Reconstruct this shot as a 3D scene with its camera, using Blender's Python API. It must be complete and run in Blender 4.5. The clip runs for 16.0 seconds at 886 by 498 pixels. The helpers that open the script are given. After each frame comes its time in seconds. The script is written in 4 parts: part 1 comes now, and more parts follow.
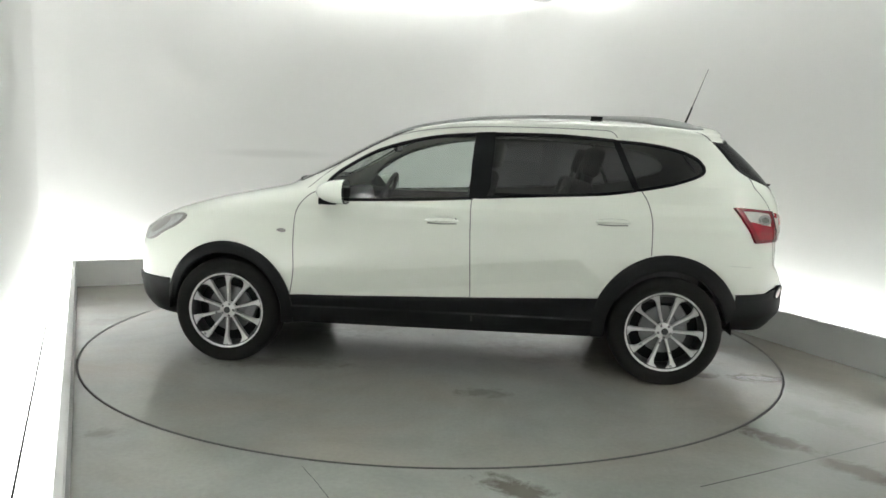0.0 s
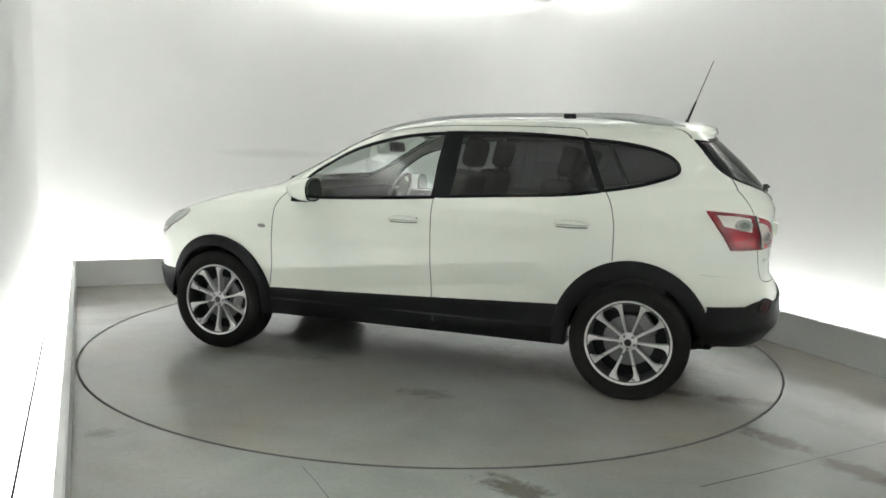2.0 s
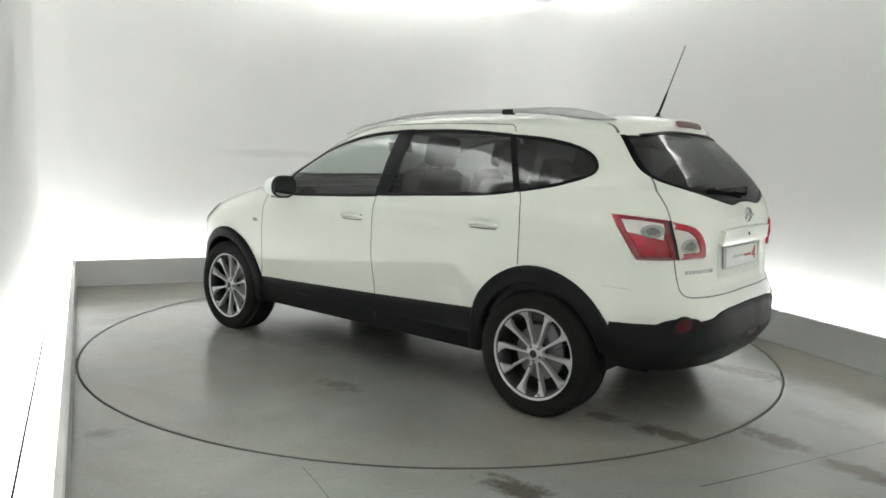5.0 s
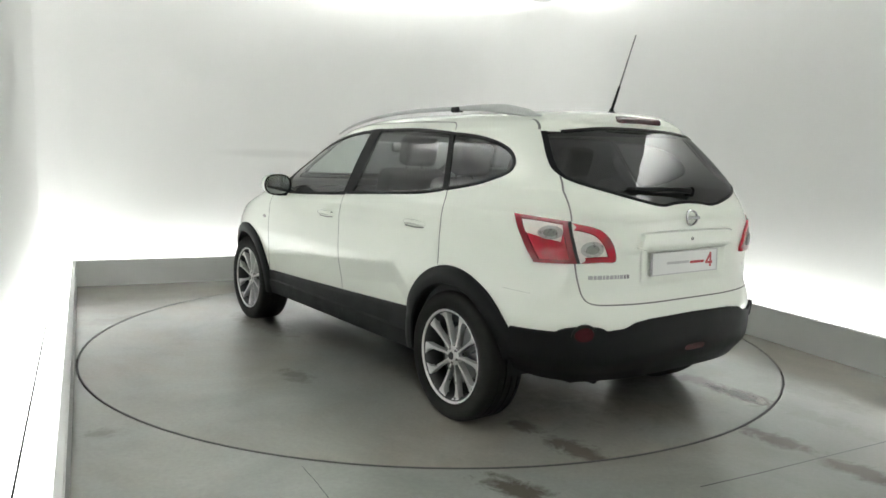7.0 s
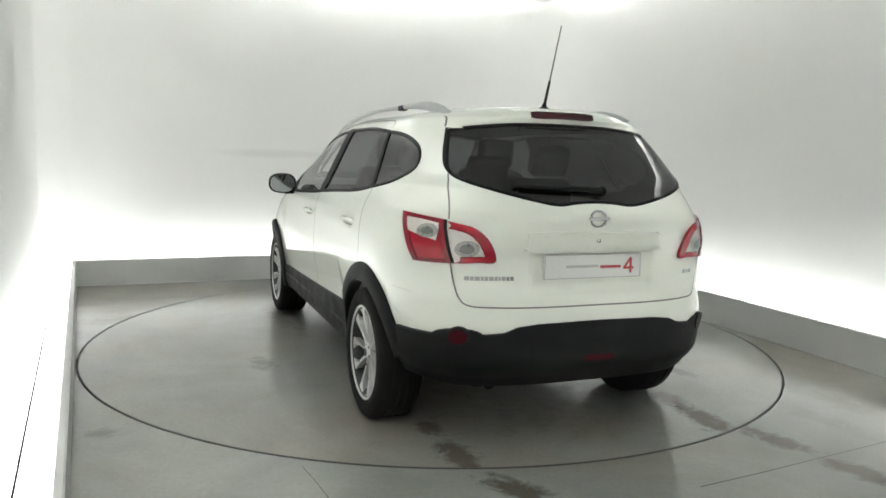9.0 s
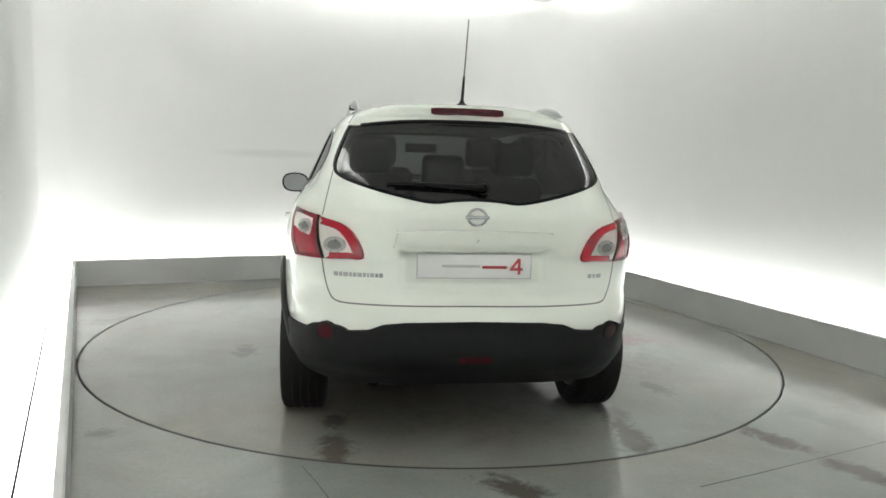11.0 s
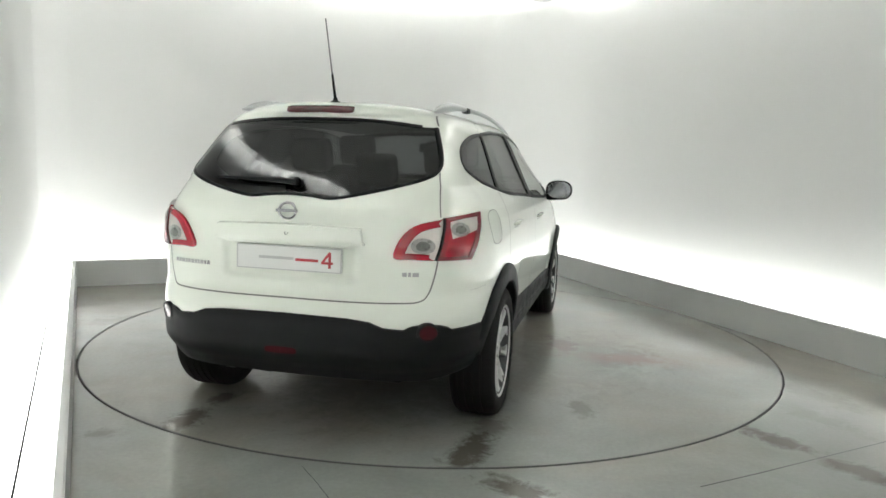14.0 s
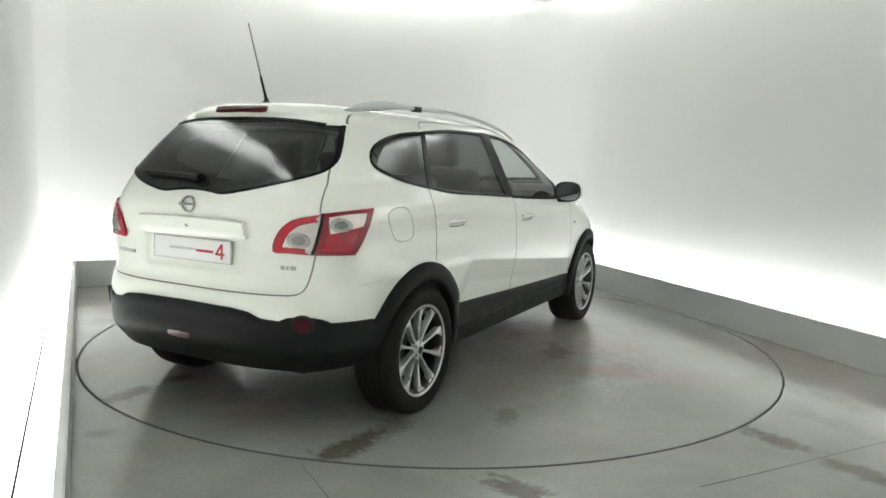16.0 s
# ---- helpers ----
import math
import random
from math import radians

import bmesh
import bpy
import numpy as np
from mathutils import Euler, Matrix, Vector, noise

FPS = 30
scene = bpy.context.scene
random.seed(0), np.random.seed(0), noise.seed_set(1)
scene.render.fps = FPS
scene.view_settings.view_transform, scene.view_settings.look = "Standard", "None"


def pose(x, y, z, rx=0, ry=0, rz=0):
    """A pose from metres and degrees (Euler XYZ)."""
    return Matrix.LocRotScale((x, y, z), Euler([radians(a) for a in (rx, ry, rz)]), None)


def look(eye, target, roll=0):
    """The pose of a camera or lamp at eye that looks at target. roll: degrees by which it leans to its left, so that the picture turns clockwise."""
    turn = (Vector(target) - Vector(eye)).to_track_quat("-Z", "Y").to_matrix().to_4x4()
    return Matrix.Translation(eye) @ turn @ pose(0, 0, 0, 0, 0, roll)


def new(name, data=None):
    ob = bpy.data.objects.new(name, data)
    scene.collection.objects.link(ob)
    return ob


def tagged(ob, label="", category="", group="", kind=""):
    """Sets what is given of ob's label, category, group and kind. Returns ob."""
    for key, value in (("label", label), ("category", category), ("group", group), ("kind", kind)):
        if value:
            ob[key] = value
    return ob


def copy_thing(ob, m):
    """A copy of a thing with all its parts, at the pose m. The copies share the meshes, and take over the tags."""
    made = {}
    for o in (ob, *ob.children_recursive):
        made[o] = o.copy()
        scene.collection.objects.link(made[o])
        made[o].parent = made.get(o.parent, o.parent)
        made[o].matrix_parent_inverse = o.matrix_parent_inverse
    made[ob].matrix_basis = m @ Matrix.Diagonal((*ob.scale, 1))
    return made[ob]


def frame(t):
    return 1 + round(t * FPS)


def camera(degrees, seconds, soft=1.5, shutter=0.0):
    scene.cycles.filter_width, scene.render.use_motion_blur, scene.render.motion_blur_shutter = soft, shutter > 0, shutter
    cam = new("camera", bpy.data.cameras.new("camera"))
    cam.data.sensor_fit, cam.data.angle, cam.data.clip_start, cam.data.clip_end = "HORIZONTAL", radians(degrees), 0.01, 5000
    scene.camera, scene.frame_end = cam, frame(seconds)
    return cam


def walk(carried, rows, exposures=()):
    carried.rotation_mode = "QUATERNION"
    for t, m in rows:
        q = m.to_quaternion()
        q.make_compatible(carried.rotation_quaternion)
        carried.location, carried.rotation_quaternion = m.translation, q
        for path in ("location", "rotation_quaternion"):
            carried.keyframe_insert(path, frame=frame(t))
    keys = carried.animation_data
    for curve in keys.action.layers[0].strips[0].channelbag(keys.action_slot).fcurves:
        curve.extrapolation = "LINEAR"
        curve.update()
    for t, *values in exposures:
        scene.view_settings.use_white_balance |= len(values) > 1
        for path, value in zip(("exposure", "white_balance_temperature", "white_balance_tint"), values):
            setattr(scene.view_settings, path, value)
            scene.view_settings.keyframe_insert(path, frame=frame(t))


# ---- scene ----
import functools

# ---------------- camera ----------------
EYE = Vector((0.0, -5.461, 1.334))
WAY = Vector((0.01039, 0.99232, -0.12325))
cam = camera(61.94, 16.0, soft=1.6)
walk(cam, [(0.0, look(EYE, EYE + WAY, 1.676)), (16.0, look(EYE, EYE + WAY, 1.676))], [(0.0, 0.46), (16.0, 0.46)])

# the turntable's angle in degrees at t seconds, and where the car stands on it
CAR_X, CAR_Y = -0.140, 0.101


def turned(t):
    k = (t - 8.0) / 8.0
    return 118.45 - 56.771 * k - 0.81 * k ** 2 + 0.344 * k ** 3


# ---------------- light ----------------
world = bpy.data.worlds.new("world")
scene.world = world
world.use_nodes = True
world.node_tree.nodes["Background"].inputs[0].default_value = (0.9, 0.95, 1.0, 1)
world.node_tree.nodes["Background"].inputs[1].default_value = 0.02

STRIP_LOW = 5.6     # tubes hidden behind the kerb
STRIP_HIGH = 42.0    # tubes hidden above the ceiling edge


# ---------------- materials ----------------
def material(name, color, rough=0.5, metal=0.0, vary=0.06, scale=6.0, fine=120.0, bump=0.0, coat=0.0, rvary=0.08, spec=0.5):
    m = bpy.data.materials.new(name)
    m.use_nodes = True
    nt = m.node_tree
    b = nt.nodes["Principled BSDF"]
    tc = nt.nodes.new("ShaderNodeTexCoord")
    n1 = nt.nodes.new("ShaderNodeTexNoise")
    n1.inputs["Scale"].default_value, n1.inputs["Detail"].default_value = scale, 5
    n2 = nt.nodes.new("ShaderNodeTexNoise")
    n2.inputs["Scale"].default_value, n2.inputs["Detail"].default_value = fine, 3
    for n in (n1, n2):
        nt.links.new(tc.outputs["Object"], n.inputs["Vector"])
    add = nt.nodes.new("ShaderNodeMath")
    add.operation = "MULTIPLY_ADD"
    nt.links.new(n2.outputs["Fac"], add.inputs[0])
    add.inputs[1].default_value = 0.4
    nt.links.new(n1.outputs["Fac"], add.inputs[2])
    ramp = nt.nodes.new("ShaderNodeMapRange")
    ramp.inputs["From Min"].default_value, ramp.inputs["From Max"].default_value = 0.45, 0.95
    ramp.inputs["To Min"].default_value, ramp.inputs["To Max"].default_value = 1 - vary, 1 + vary
    nt.links.new(add.outputs[0], ramp.inputs["Value"])
    mul = nt.nodes.new("ShaderNodeVectorMath")
    mul.operation = "SCALE"
    mul.inputs[0].default_value = color
    nt.links.new(ramp.outputs[0], mul.inputs["Scale"])
    nt.links.new(mul.outputs[0], b.inputs["Base Color"])
    r2 = nt.nodes.new("ShaderNodeMapRange")
    r2.inputs["From Min"].default_value, r2.inputs["From Max"].default_value = 0.3, 0.7
    r2.inputs["To Min"].default_value, r2.inputs["To Max"].default_value = max(0.02, rough - rvary), min(1, rough + rvary)
    nt.links.new(n1.outputs["Fac"], r2.inputs["Value"])
    nt.links.new(r2.outputs[0], b.inputs["Roughness"])
    b.inputs["Metallic"].default_value = metal
    b.inputs["Specular IOR Level"].default_value = spec
    b.inputs["Coat Weight"].default_value, b.inputs["Coat Roughness"].default_value = coat, 0.04
    if bump:
        bp = nt.nodes.new("ShaderNodeBump")
        bp.inputs["Strength"].default_value, bp.inputs["Distance"].default_value = bump, 0.01
        nt.links.new(n2.outputs["Fac"], bp.inputs["Height"])
        nt.links.new(bp.outputs[0], b.inputs["Normal"])
    return m


def glowing(name, color, strength):
    m = bpy.data.materials.new(name)
    m.use_nodes = True
    b = m.node_tree.nodes["Principled BSDF"]
    b.inputs["Base Color"].default_value = (0.9, 0.9, 0.9, 1)
    b.inputs["Emission Color"].default_value, b.inputs["Emission Strength"].default_value = (*color, 1), strength
    return m


def pane_glass(name, tint, gloss=1.0, power=4.5, least=0.075):
    """A thin sheet of glass: tinted see-through with a mirror sheen that grows towards grazing."""
    m = bpy.data.materials.new(name)
    m.use_nodes = True
    nt = m.node_tree
    nt.nodes.remove(nt.nodes["Principled BSDF"])
    out = nt.nodes["Material Output"]
    tr = nt.nodes.new("ShaderNodeBsdfTransparent")
    tr.inputs[0].default_value = (*tint, 1)
    gl = nt.nodes.new("ShaderNodeBsdfGlossy")
    gl.inputs["Color"].default_value, gl.inputs["Roughness"].default_value = (gloss, gloss, gloss, 1), 0.02
    lw = nt.nodes.new("ShaderNodeLayerWeight")
    pw = nt.nodes.new("ShaderNodeMath")
    pw.operation = "POWER"
    pw.inputs[1].default_value = power
    nt.links.new(lw.outputs["Facing"], pw.inputs[0])
    fr = nt.nodes.new("ShaderNodeMapRange")
    fr.inputs["To Min"].default_value, fr.inputs["To Max"].default_value = least, 1.0
    nt.links.new(pw.outputs[0], fr.inputs["Value"])
    mix = nt.nodes.new("ShaderNodeMixShader")
    for a, c in ((fr.outputs[0], mix.inputs[0]), (tr.outputs[0], mix.inputs[1]), (gl.outputs[0], mix.inputs[2]), (mix.outputs[0], out.inputs[0])):
        nt.links.new(a, c)
    return m


M_WALL = material("white_wall_paint", (0.80, 0.80, 0.792), 0.6, vary=0.015, scale=0.8, fine=60, bump=0.02)
M_WALL_BACK = material("white_wall_paint_banded", (0.80, 0.80, 0.792), 0.6, vary=0.015, scale=0.8, fine=60, bump=0.02)


def add_faint_band(m, place, turn, size, depth):
    """A faint long grey band mixed into the paint's colour."""
    nt = m.node_tree
    tc = next(n for n in nt.nodes if n.type == "TEX_COORD")
    bsdf = nt.nodes["Principled BSDF"]
    src = bsdf.inputs["Base Color"].links[0].from_socket
    mp = nt.nodes.new("ShaderNodeMapping")
    mp.vector_type = "TEXTURE"
    mp.inputs["Location"].default_value, mp.inputs["Rotation"].default_value, mp.inputs["Scale"].default_value = place, (0, 0, radians(turn)), size
    nt.links.new(tc.outputs["Object"], mp.inputs["Vector"])
    ln = nt.nodes.new("ShaderNodeVectorMath")
    ln.operation = "LENGTH"
    nt.links.new(mp.outputs[0], ln.inputs[0])
    mr = nt.nodes.new("ShaderNodeMapRange")
    mr.interpolation_type = "SMOOTHSTEP"
    for k, v in (("From Min", 0.3), ("From Max", 1.15), ("To Min", 1 - depth), ("To Max", 1.0)):
        mr.inputs[k].default_value = v
    nt.links.new(ln.outputs["Value"], mr.inputs["Value"])
    sc = nt.nodes.new("ShaderNodeVectorMath")
    sc.operation = "SCALE"
    nt.links.new(src, sc.inputs[0])
    nt.links.new(mr.outputs[0], sc.inputs["Scale"])
    nt.links.new(sc.outputs[0], bsdf.inputs["Base Color"])


add_faint_band(M_WALL_BACK, (-1.75, 2.63, 1.32), 24.1, (0.72, 0.6, 0.055), 0.10)
M_CEIL = material("ceiling_paint", (0.82, 0.82, 0.81), 0.7, vary=0.01, scale=0.8)
M_KERB = material("grey_kerb_paint", (0.55, 0.555, 0.545), 0.5, vary=0.05, scale=3, bump=0.03)
M_TROUGH = material("white_trough_paint", (0.85, 0.85, 0.85), 0.5, vary=0.02)
M_TUBE_LOW = glowing("low_tube_glow", (0.975, 1.0, 0.965), STRIP_LOW)
M_TUBE_HIGH = glowing("high_tube_glow", (0.975, 1.0, 0.965), STRIP_HIGH)
M_GAP = material("dark_joint", (0.03, 0.03, 0.03), 0.8)
M_PAINT = material("white_car_paint", (0.845, 0.88, 0.80), 0.32, vary=0.012, scale=2, coat=1.0, rvary=0.03)
M_BLACK = material("black_plastic_cladding", (0.009, 0.0095, 0.0105), 0.48, vary=0.2, scale=8, fine=300, bump=0.05, spec=0.14)
M_TRIM = material("black_window_trim", (0.007, 0.007, 0.008), 0.35, vary=0.1, rvary=0.05, spec=0.08)
# dark tone painted as the shade in panel gaps and below grips
M_SEAM = material("panel_gap_shade", (0.17, 0.175, 0.165), 0.8)
M_RUBBER = material("tyre_rubber", (0.012, 0.0118, 0.0115), 0.75, vary=0.25, scale=20, bump=0.1, spec=0.16)
M_ALLOY = material("machined_alloy", (0.60, 0.60, 0.595), 0.34, metal=0.7, vary=0.04, scale=30)
M_HEAD = material("headlight_lens", (0.60, 0.61, 0.61), 0.15, vary=0.15, scale=30, coat=0.6, rvary=0.04)
M_ALLOY_DARK = material("dark_alloy", (0.05, 0.05, 0.052), 0.45, metal=0.6, vary=0.1)
M_STEEL = material("brake_steel", (0.20, 0.20, 0.205), 0.4, metal=1.0, vary=0.1, scale=40)
M_STEEL_DARK = material("dark_edge_steel", (0.045, 0.045, 0.043), 0.6, metal=0.2, vary=0.15, scale=20)
M_RAIL = material("silver_rail", (0.46, 0.47, 0.47), 0.32, metal=0.8, vary=0.03, rvary=0.04)
M_BADGE = material("badge_silver", (0.42, 0.42, 0.42), 0.35, metal=0.3, vary=0.05)
M_CHROME = material("chrome", (0.45, 0.45, 0.46), 0.12, metal=1.0, vary=0.02)
M_MIRROR = material("tinted_mirror", (0.32, 0.33, 0.34), 0.04, metal=1.0, vary=0.01, rvary=0.01)
M_INTERIOR = material("dark_interior_cloth", (0.035, 0.035, 0.038), 0.9, vary=0.15, scale=30)
M_LINER = material("interior_headliner", (0.16, 0.16, 0.155), 0.9, vary=0.03)
M_RED = material("red_lens", (0.33, 0.005, 0.018), 0.16, vary=0.12, scale=30, coat=0.4, rvary=0.03)
M_CLEAR = material("clear_lens", (0.72, 0.66, 0.63), 0.15, vary=0.08, scale=26, coat=0.5)
M_LAMP = material("lamp_reflector", (0.30, 0.29, 0.28), 0.36, metal=0.5, vary=0.04, scale=60, rvary=0.03)
# darker centre tone, painted as the shade in a bowl's depth
M_RECESS_SHADE = material("lamp_recess_shade", (0.15, 0.142, 0.138), 0.3, metal=0.3, vary=0.2, scale=60, rvary=0.05)
M_BOWL = material("pale_reflector", (0.34, 0.32, 0.31), 0.3, metal=0.3, vary=0.12, scale=60, rvary=0.05)
M_DARKRED = material("dark_red_reflector", (0.055, 0.003, 0.007), 0.22, vary=0.1, scale=40, spec=0.4, coat=0.25, rvary=0.03)
M_RIM = material("dark_red_lens_rim", (0.20, 0.003, 0.012), 0.18, vary=0.1, scale=30, coat=0.4, rvary=0.03)
M_PLATE = material("white_plate", (0.80, 0.81, 0.79), 0.35, vary=0.02)
M_PLATE_GREY = material("plate_print_grey", (0.55, 0.55, 0.55), 0.5)
M_PLATE_RED = material("plate_print_red", (0.48, 0.05, 0.06), 0.5)
M_GLASS = pane_glass("clear_tinted_glass", (0.74, 0.79, 0.76))
M_PRIV = pane_glass("privacy_glass", (0.19, 0.195, 0.20), 0.5, 3.8, 0.085)
M_REARGLASS = pane_glass("rear_privacy_glass", (0.13, 0.133, 0.14), 0.5, 4.0, 0.09)


def floor_material(name, stains_and_shade, rust=()):
    """Worn grey sealed screed: soft gloss, cloudy grime, tyre scuffs; marks are (x, y, half length, half width, turn,
    strength), stains and, under the car, painted shade.
    """
    m = bpy.data.materials.new(name)
    m.use_nodes = True
    nt = m.node_tree
    b = nt.nodes["Principled BSDF"]
    tc = nt.nodes.new("ShaderNodeTexCoord")

    def noise_node(scale, detail, rough=0.6, dist=0.0):
        n = nt.nodes.new("ShaderNodeTexNoise")
        n.inputs["Scale"].default_value, n.inputs["Detail"].default_value = scale, detail
        n.inputs["Roughness"].default_value, n.inputs["Distortion"].default_value = rough, dist
        nt.links.new(tc.outputs["Object"], n.inputs["Vector"])
        return n.outputs["Fac"]

    def ranged(src, a, c, lo, hi):
        r = nt.nodes.new("ShaderNodeMapRange")
        for k, v in (("From Min", a), ("From Max", c), ("To Min", lo), ("To Max", hi)):
            r.inputs[k].default_value = v
        nt.links.new(src, r.inputs["Value"])
        return r.outputs[0]

    def mathed(op, a, c):
        n = nt.nodes.new("ShaderNodeMath")
        n.operation = op
        for i, v in enumerate((a, c)):
            if isinstance(v, (int, float)):
                n.inputs[i].default_value = v
            else:
                nt.links.new(v, n.inputs[i])
        return n.outputs[0]

    cloud = noise_node(1.1, 6, 0.65, 0.6)
    grain = noise_node(45, 4)
    edge = noise_node(9, 6, 0.7, 0.5)
    value = mathed("MULTIPLY", ranged(cloud, 0.3, 0.7, 0.86, 1.1), ranged(grain, 0.3, 0.7, 0.95, 1.05))
    dirt_and_shade = None
    for (x, y, a, w, turn, strength) in stains_and_shade:
        mp = nt.nodes.new("ShaderNodeMapping")
        mp.vector_type = "TEXTURE"
        mp.inputs["Location"].default_value = (x, y, 0)
        mp.inputs["Rotation"].default_value = (0, 0, radians(turn))
        mp.inputs["Scale"].default_value = (a, w, 1)
        nt.links.new(tc.outputs["Object"], mp.inputs["Vector"])
        ln = nt.nodes.new("ShaderNodeVectorMath")
        ln.operation = "LENGTH"
        nt.links.new(mp.outputs[0], ln.inputs[0])
        d = mathed("ADD", ln.outputs["Value"], ranged(edge, 0.25, 0.75, -0.75, 0.75))
        s = ranged(d, 0.45, 1.10, strength, 0.0)
        dirt_and_shade = s if dirt_and_shade is None else mathed("MAXIMUM", dirt_and_shade, s)
    hue = nt.nodes.new("ShaderNodeMix")
    hue.data_type = "RGBA"
    hue.inputs["A"].default_value, hue.inputs["B"].default_value = (*FLOOR_COLOR, 1), (*FLOOR_BROWN, 1)
    nt.links.new(ranged(noise_node(0.55, 4, 0.6, 0.4), 0.42, 0.62, 0.0, 1.0), hue.inputs["Factor"])
    mix = nt.nodes.new("ShaderNodeVectorMath")
    mix.operation = "SCALE"
    nt.links.new(hue.outputs["Result"], mix.inputs[0])
    nt.links.new(value, mix.inputs["Scale"])
    col = mix.outputs[0]
    if dirt_and_shade is not None:
        mx = nt.nodes.new("ShaderNodeMix")
        mx.data_type = "RGBA"
        nt.links.new(dirt_and_shade, mx.inputs["Factor"])
        nt.links.new(col, mx.inputs["A"])
        mx.inputs["B"].default_value = (0.078, 0.068, 0.052, 1)
        col = mx.outputs["Result"]
    for (x, y, a, w, turn, strength) in rust:
        mp = nt.nodes.new("ShaderNodeMapping")
        mp.vector_type = "TEXTURE"
        mp.inputs["Location"].default_value, mp.inputs["Rotation"].default_value, mp.inputs["Scale"].default_value = (x, y, 0), (0, 0, radians(turn)), (a, w, 1)
        nt.links.new(tc.outputs["Object"], mp.inputs["Vector"])
        ln = nt.nodes.new("ShaderNodeVectorMath")
        ln.operation = "LENGTH"
        nt.links.new(mp.outputs[0], ln.inputs[0])
        mx = nt.nodes.new("ShaderNodeMix")
        mx.data_type = "RGBA"
        nt.links.new(ranged(mathed("ADD", ln.outputs["Value"], ranged(edge, 0.25, 0.75, -0.4, 0.4)), 0.2, 1.2, strength, 0.0), mx.inputs["Factor"])
        nt.links.new(col, mx.inputs["A"])
        mx.inputs["B"].default_value = (0.25, 0.165, 0.135, 1)
        col = mx.outputs["Result"]
    nt.links.new(col, b.inputs["Base Color"])
    nt.links.new(ranged(noise_node(2.0, 3), 0.3, 0.7, 0.17, 0.245), b.inputs["Roughness"])
    b.inputs["Specular IOR Level"].default_value = 0.85
    bp = nt.nodes.new("ShaderNodeBump")
    bp.inputs["Strength"].default_value, bp.inputs["Distance"].default_value = 0.03, 0.002
    nt.links.new(grain, bp.inputs["Height"])
    nt.links.new(bp.outputs[0], b.inputs["Normal"])
    return m


FLOOR_COLOR, FLOOR_BROWN = (0.268, 0.281, 0.259), (0.268, 0.251, 0.216)
M_FLOOR = floor_material("grey_screed", [(1.71, -1.98, 0.21, 0.085, -52, 0.8), (0.36, -2.60, 0.20, 0.09, -38, 0.85), (1.93, -2.36, 0.22, 0.085, -62, 0.8), (-1.53, -2.11, 0.10, 0.08, 0, 0.35), (2.25, -1.2, 0.4, 0.12, -60, 0.3), (2.1, -1.65, 0.3, 0.1, -60, 0.25), (-2.3, 0.3, 0.5, 0.2, 30, 0.2)])
# the last two stains, broad and faint, mix grime with the car's painted shade
M_DISC = floor_material("grey_turntable_screed", [(-2.18, 0.70, 0.22, 0.09, 0, 0.75), (-1.80, 0.70, 0.12, 0.07, 0, 0.6), (-2.10, -0.73, 0.30, 0.10, -6, 0.85), (-1.75, -0.75, 0.2, 0.1, 0, 0.5), (-0.2, -1.40, 0.45, 0.18, -20, 0.28), (0.04, -0.97, 0.30, 0.13, 10, 0.5), (-1.34, -1.19, 0.16, 0.07, 15, 0.35), (-0.43, 1.32, 0.18, 0.08, 0, 0.4), (0.9, 0.95, 0.5, 0.14, 5, 0.3), (0.55, -0.2, 0.5, 0.35, 40, 0.3), (-1.2, 0.0, 0.8, 0.7, 0, 0.25), (-0.3, -1.1, 0.9, 0.5, 0, 0.16)], [(-0.2, -1.42, 0.36, 0.16, -85, 0.55), (-0.1, -0.95, 0.25, 0.12, 0, 0.3)])


# ---------------- mesh helpers ----------------
def part(name, bm, mat, parent=None, label="", smooth=True):
    me = bpy.data.meshes.new(name)
    bm.to_mesh(me)
    bm.free()
    me.materials.append(mat)
    if smooth:
        me.shade_smooth()
        me.set_sharp_from_angle(angle=radians(38))
    ob = new(name, me)
    if parent:
        ob.parent = parent
    return tagged(ob, label)


def box_into(bm, size, m, bevel=0.0):
    g = bmesh.ops.create_cube(bm, size=1.0, matrix=m @ Matrix.Diagonal((*size, 1)))
    if bevel:
        es = list({e for v in g["verts"] for e in v.link_edges})
        bmesh.ops.bevel(bm, geom=es, offset=bevel, segments=3, profile=0.6, affect="EDGES")


def box_bm(size, m, bevel=0.0):
    bm = bmesh.new()
    box_into(bm, size, m, bevel)
    return bm


def grid_bm(rows, close_u=False, close_v=False, flip=False, bm=None):
    """Quads over a grid of points."""
    bm = bm or bmesh.new()
    vs = [[bm.verts.new(p) for p in r] for r in rows]
    nu, nv = len(vs), len(vs[0])
    for i in range(nu if close_u else nu - 1):
        for j in range(nv if close_v else nv - 1):
            q = [vs[i][j], vs[(i + 1) % nu][j], vs[(i + 1) % nu][(j + 1) % nv], vs[i][(j + 1) % nv]]
            if len({v.co.to_tuple(5) for v in q}) < 3:
                continue
            bm.faces.new(q[::-1] if flip else q)
    return bm


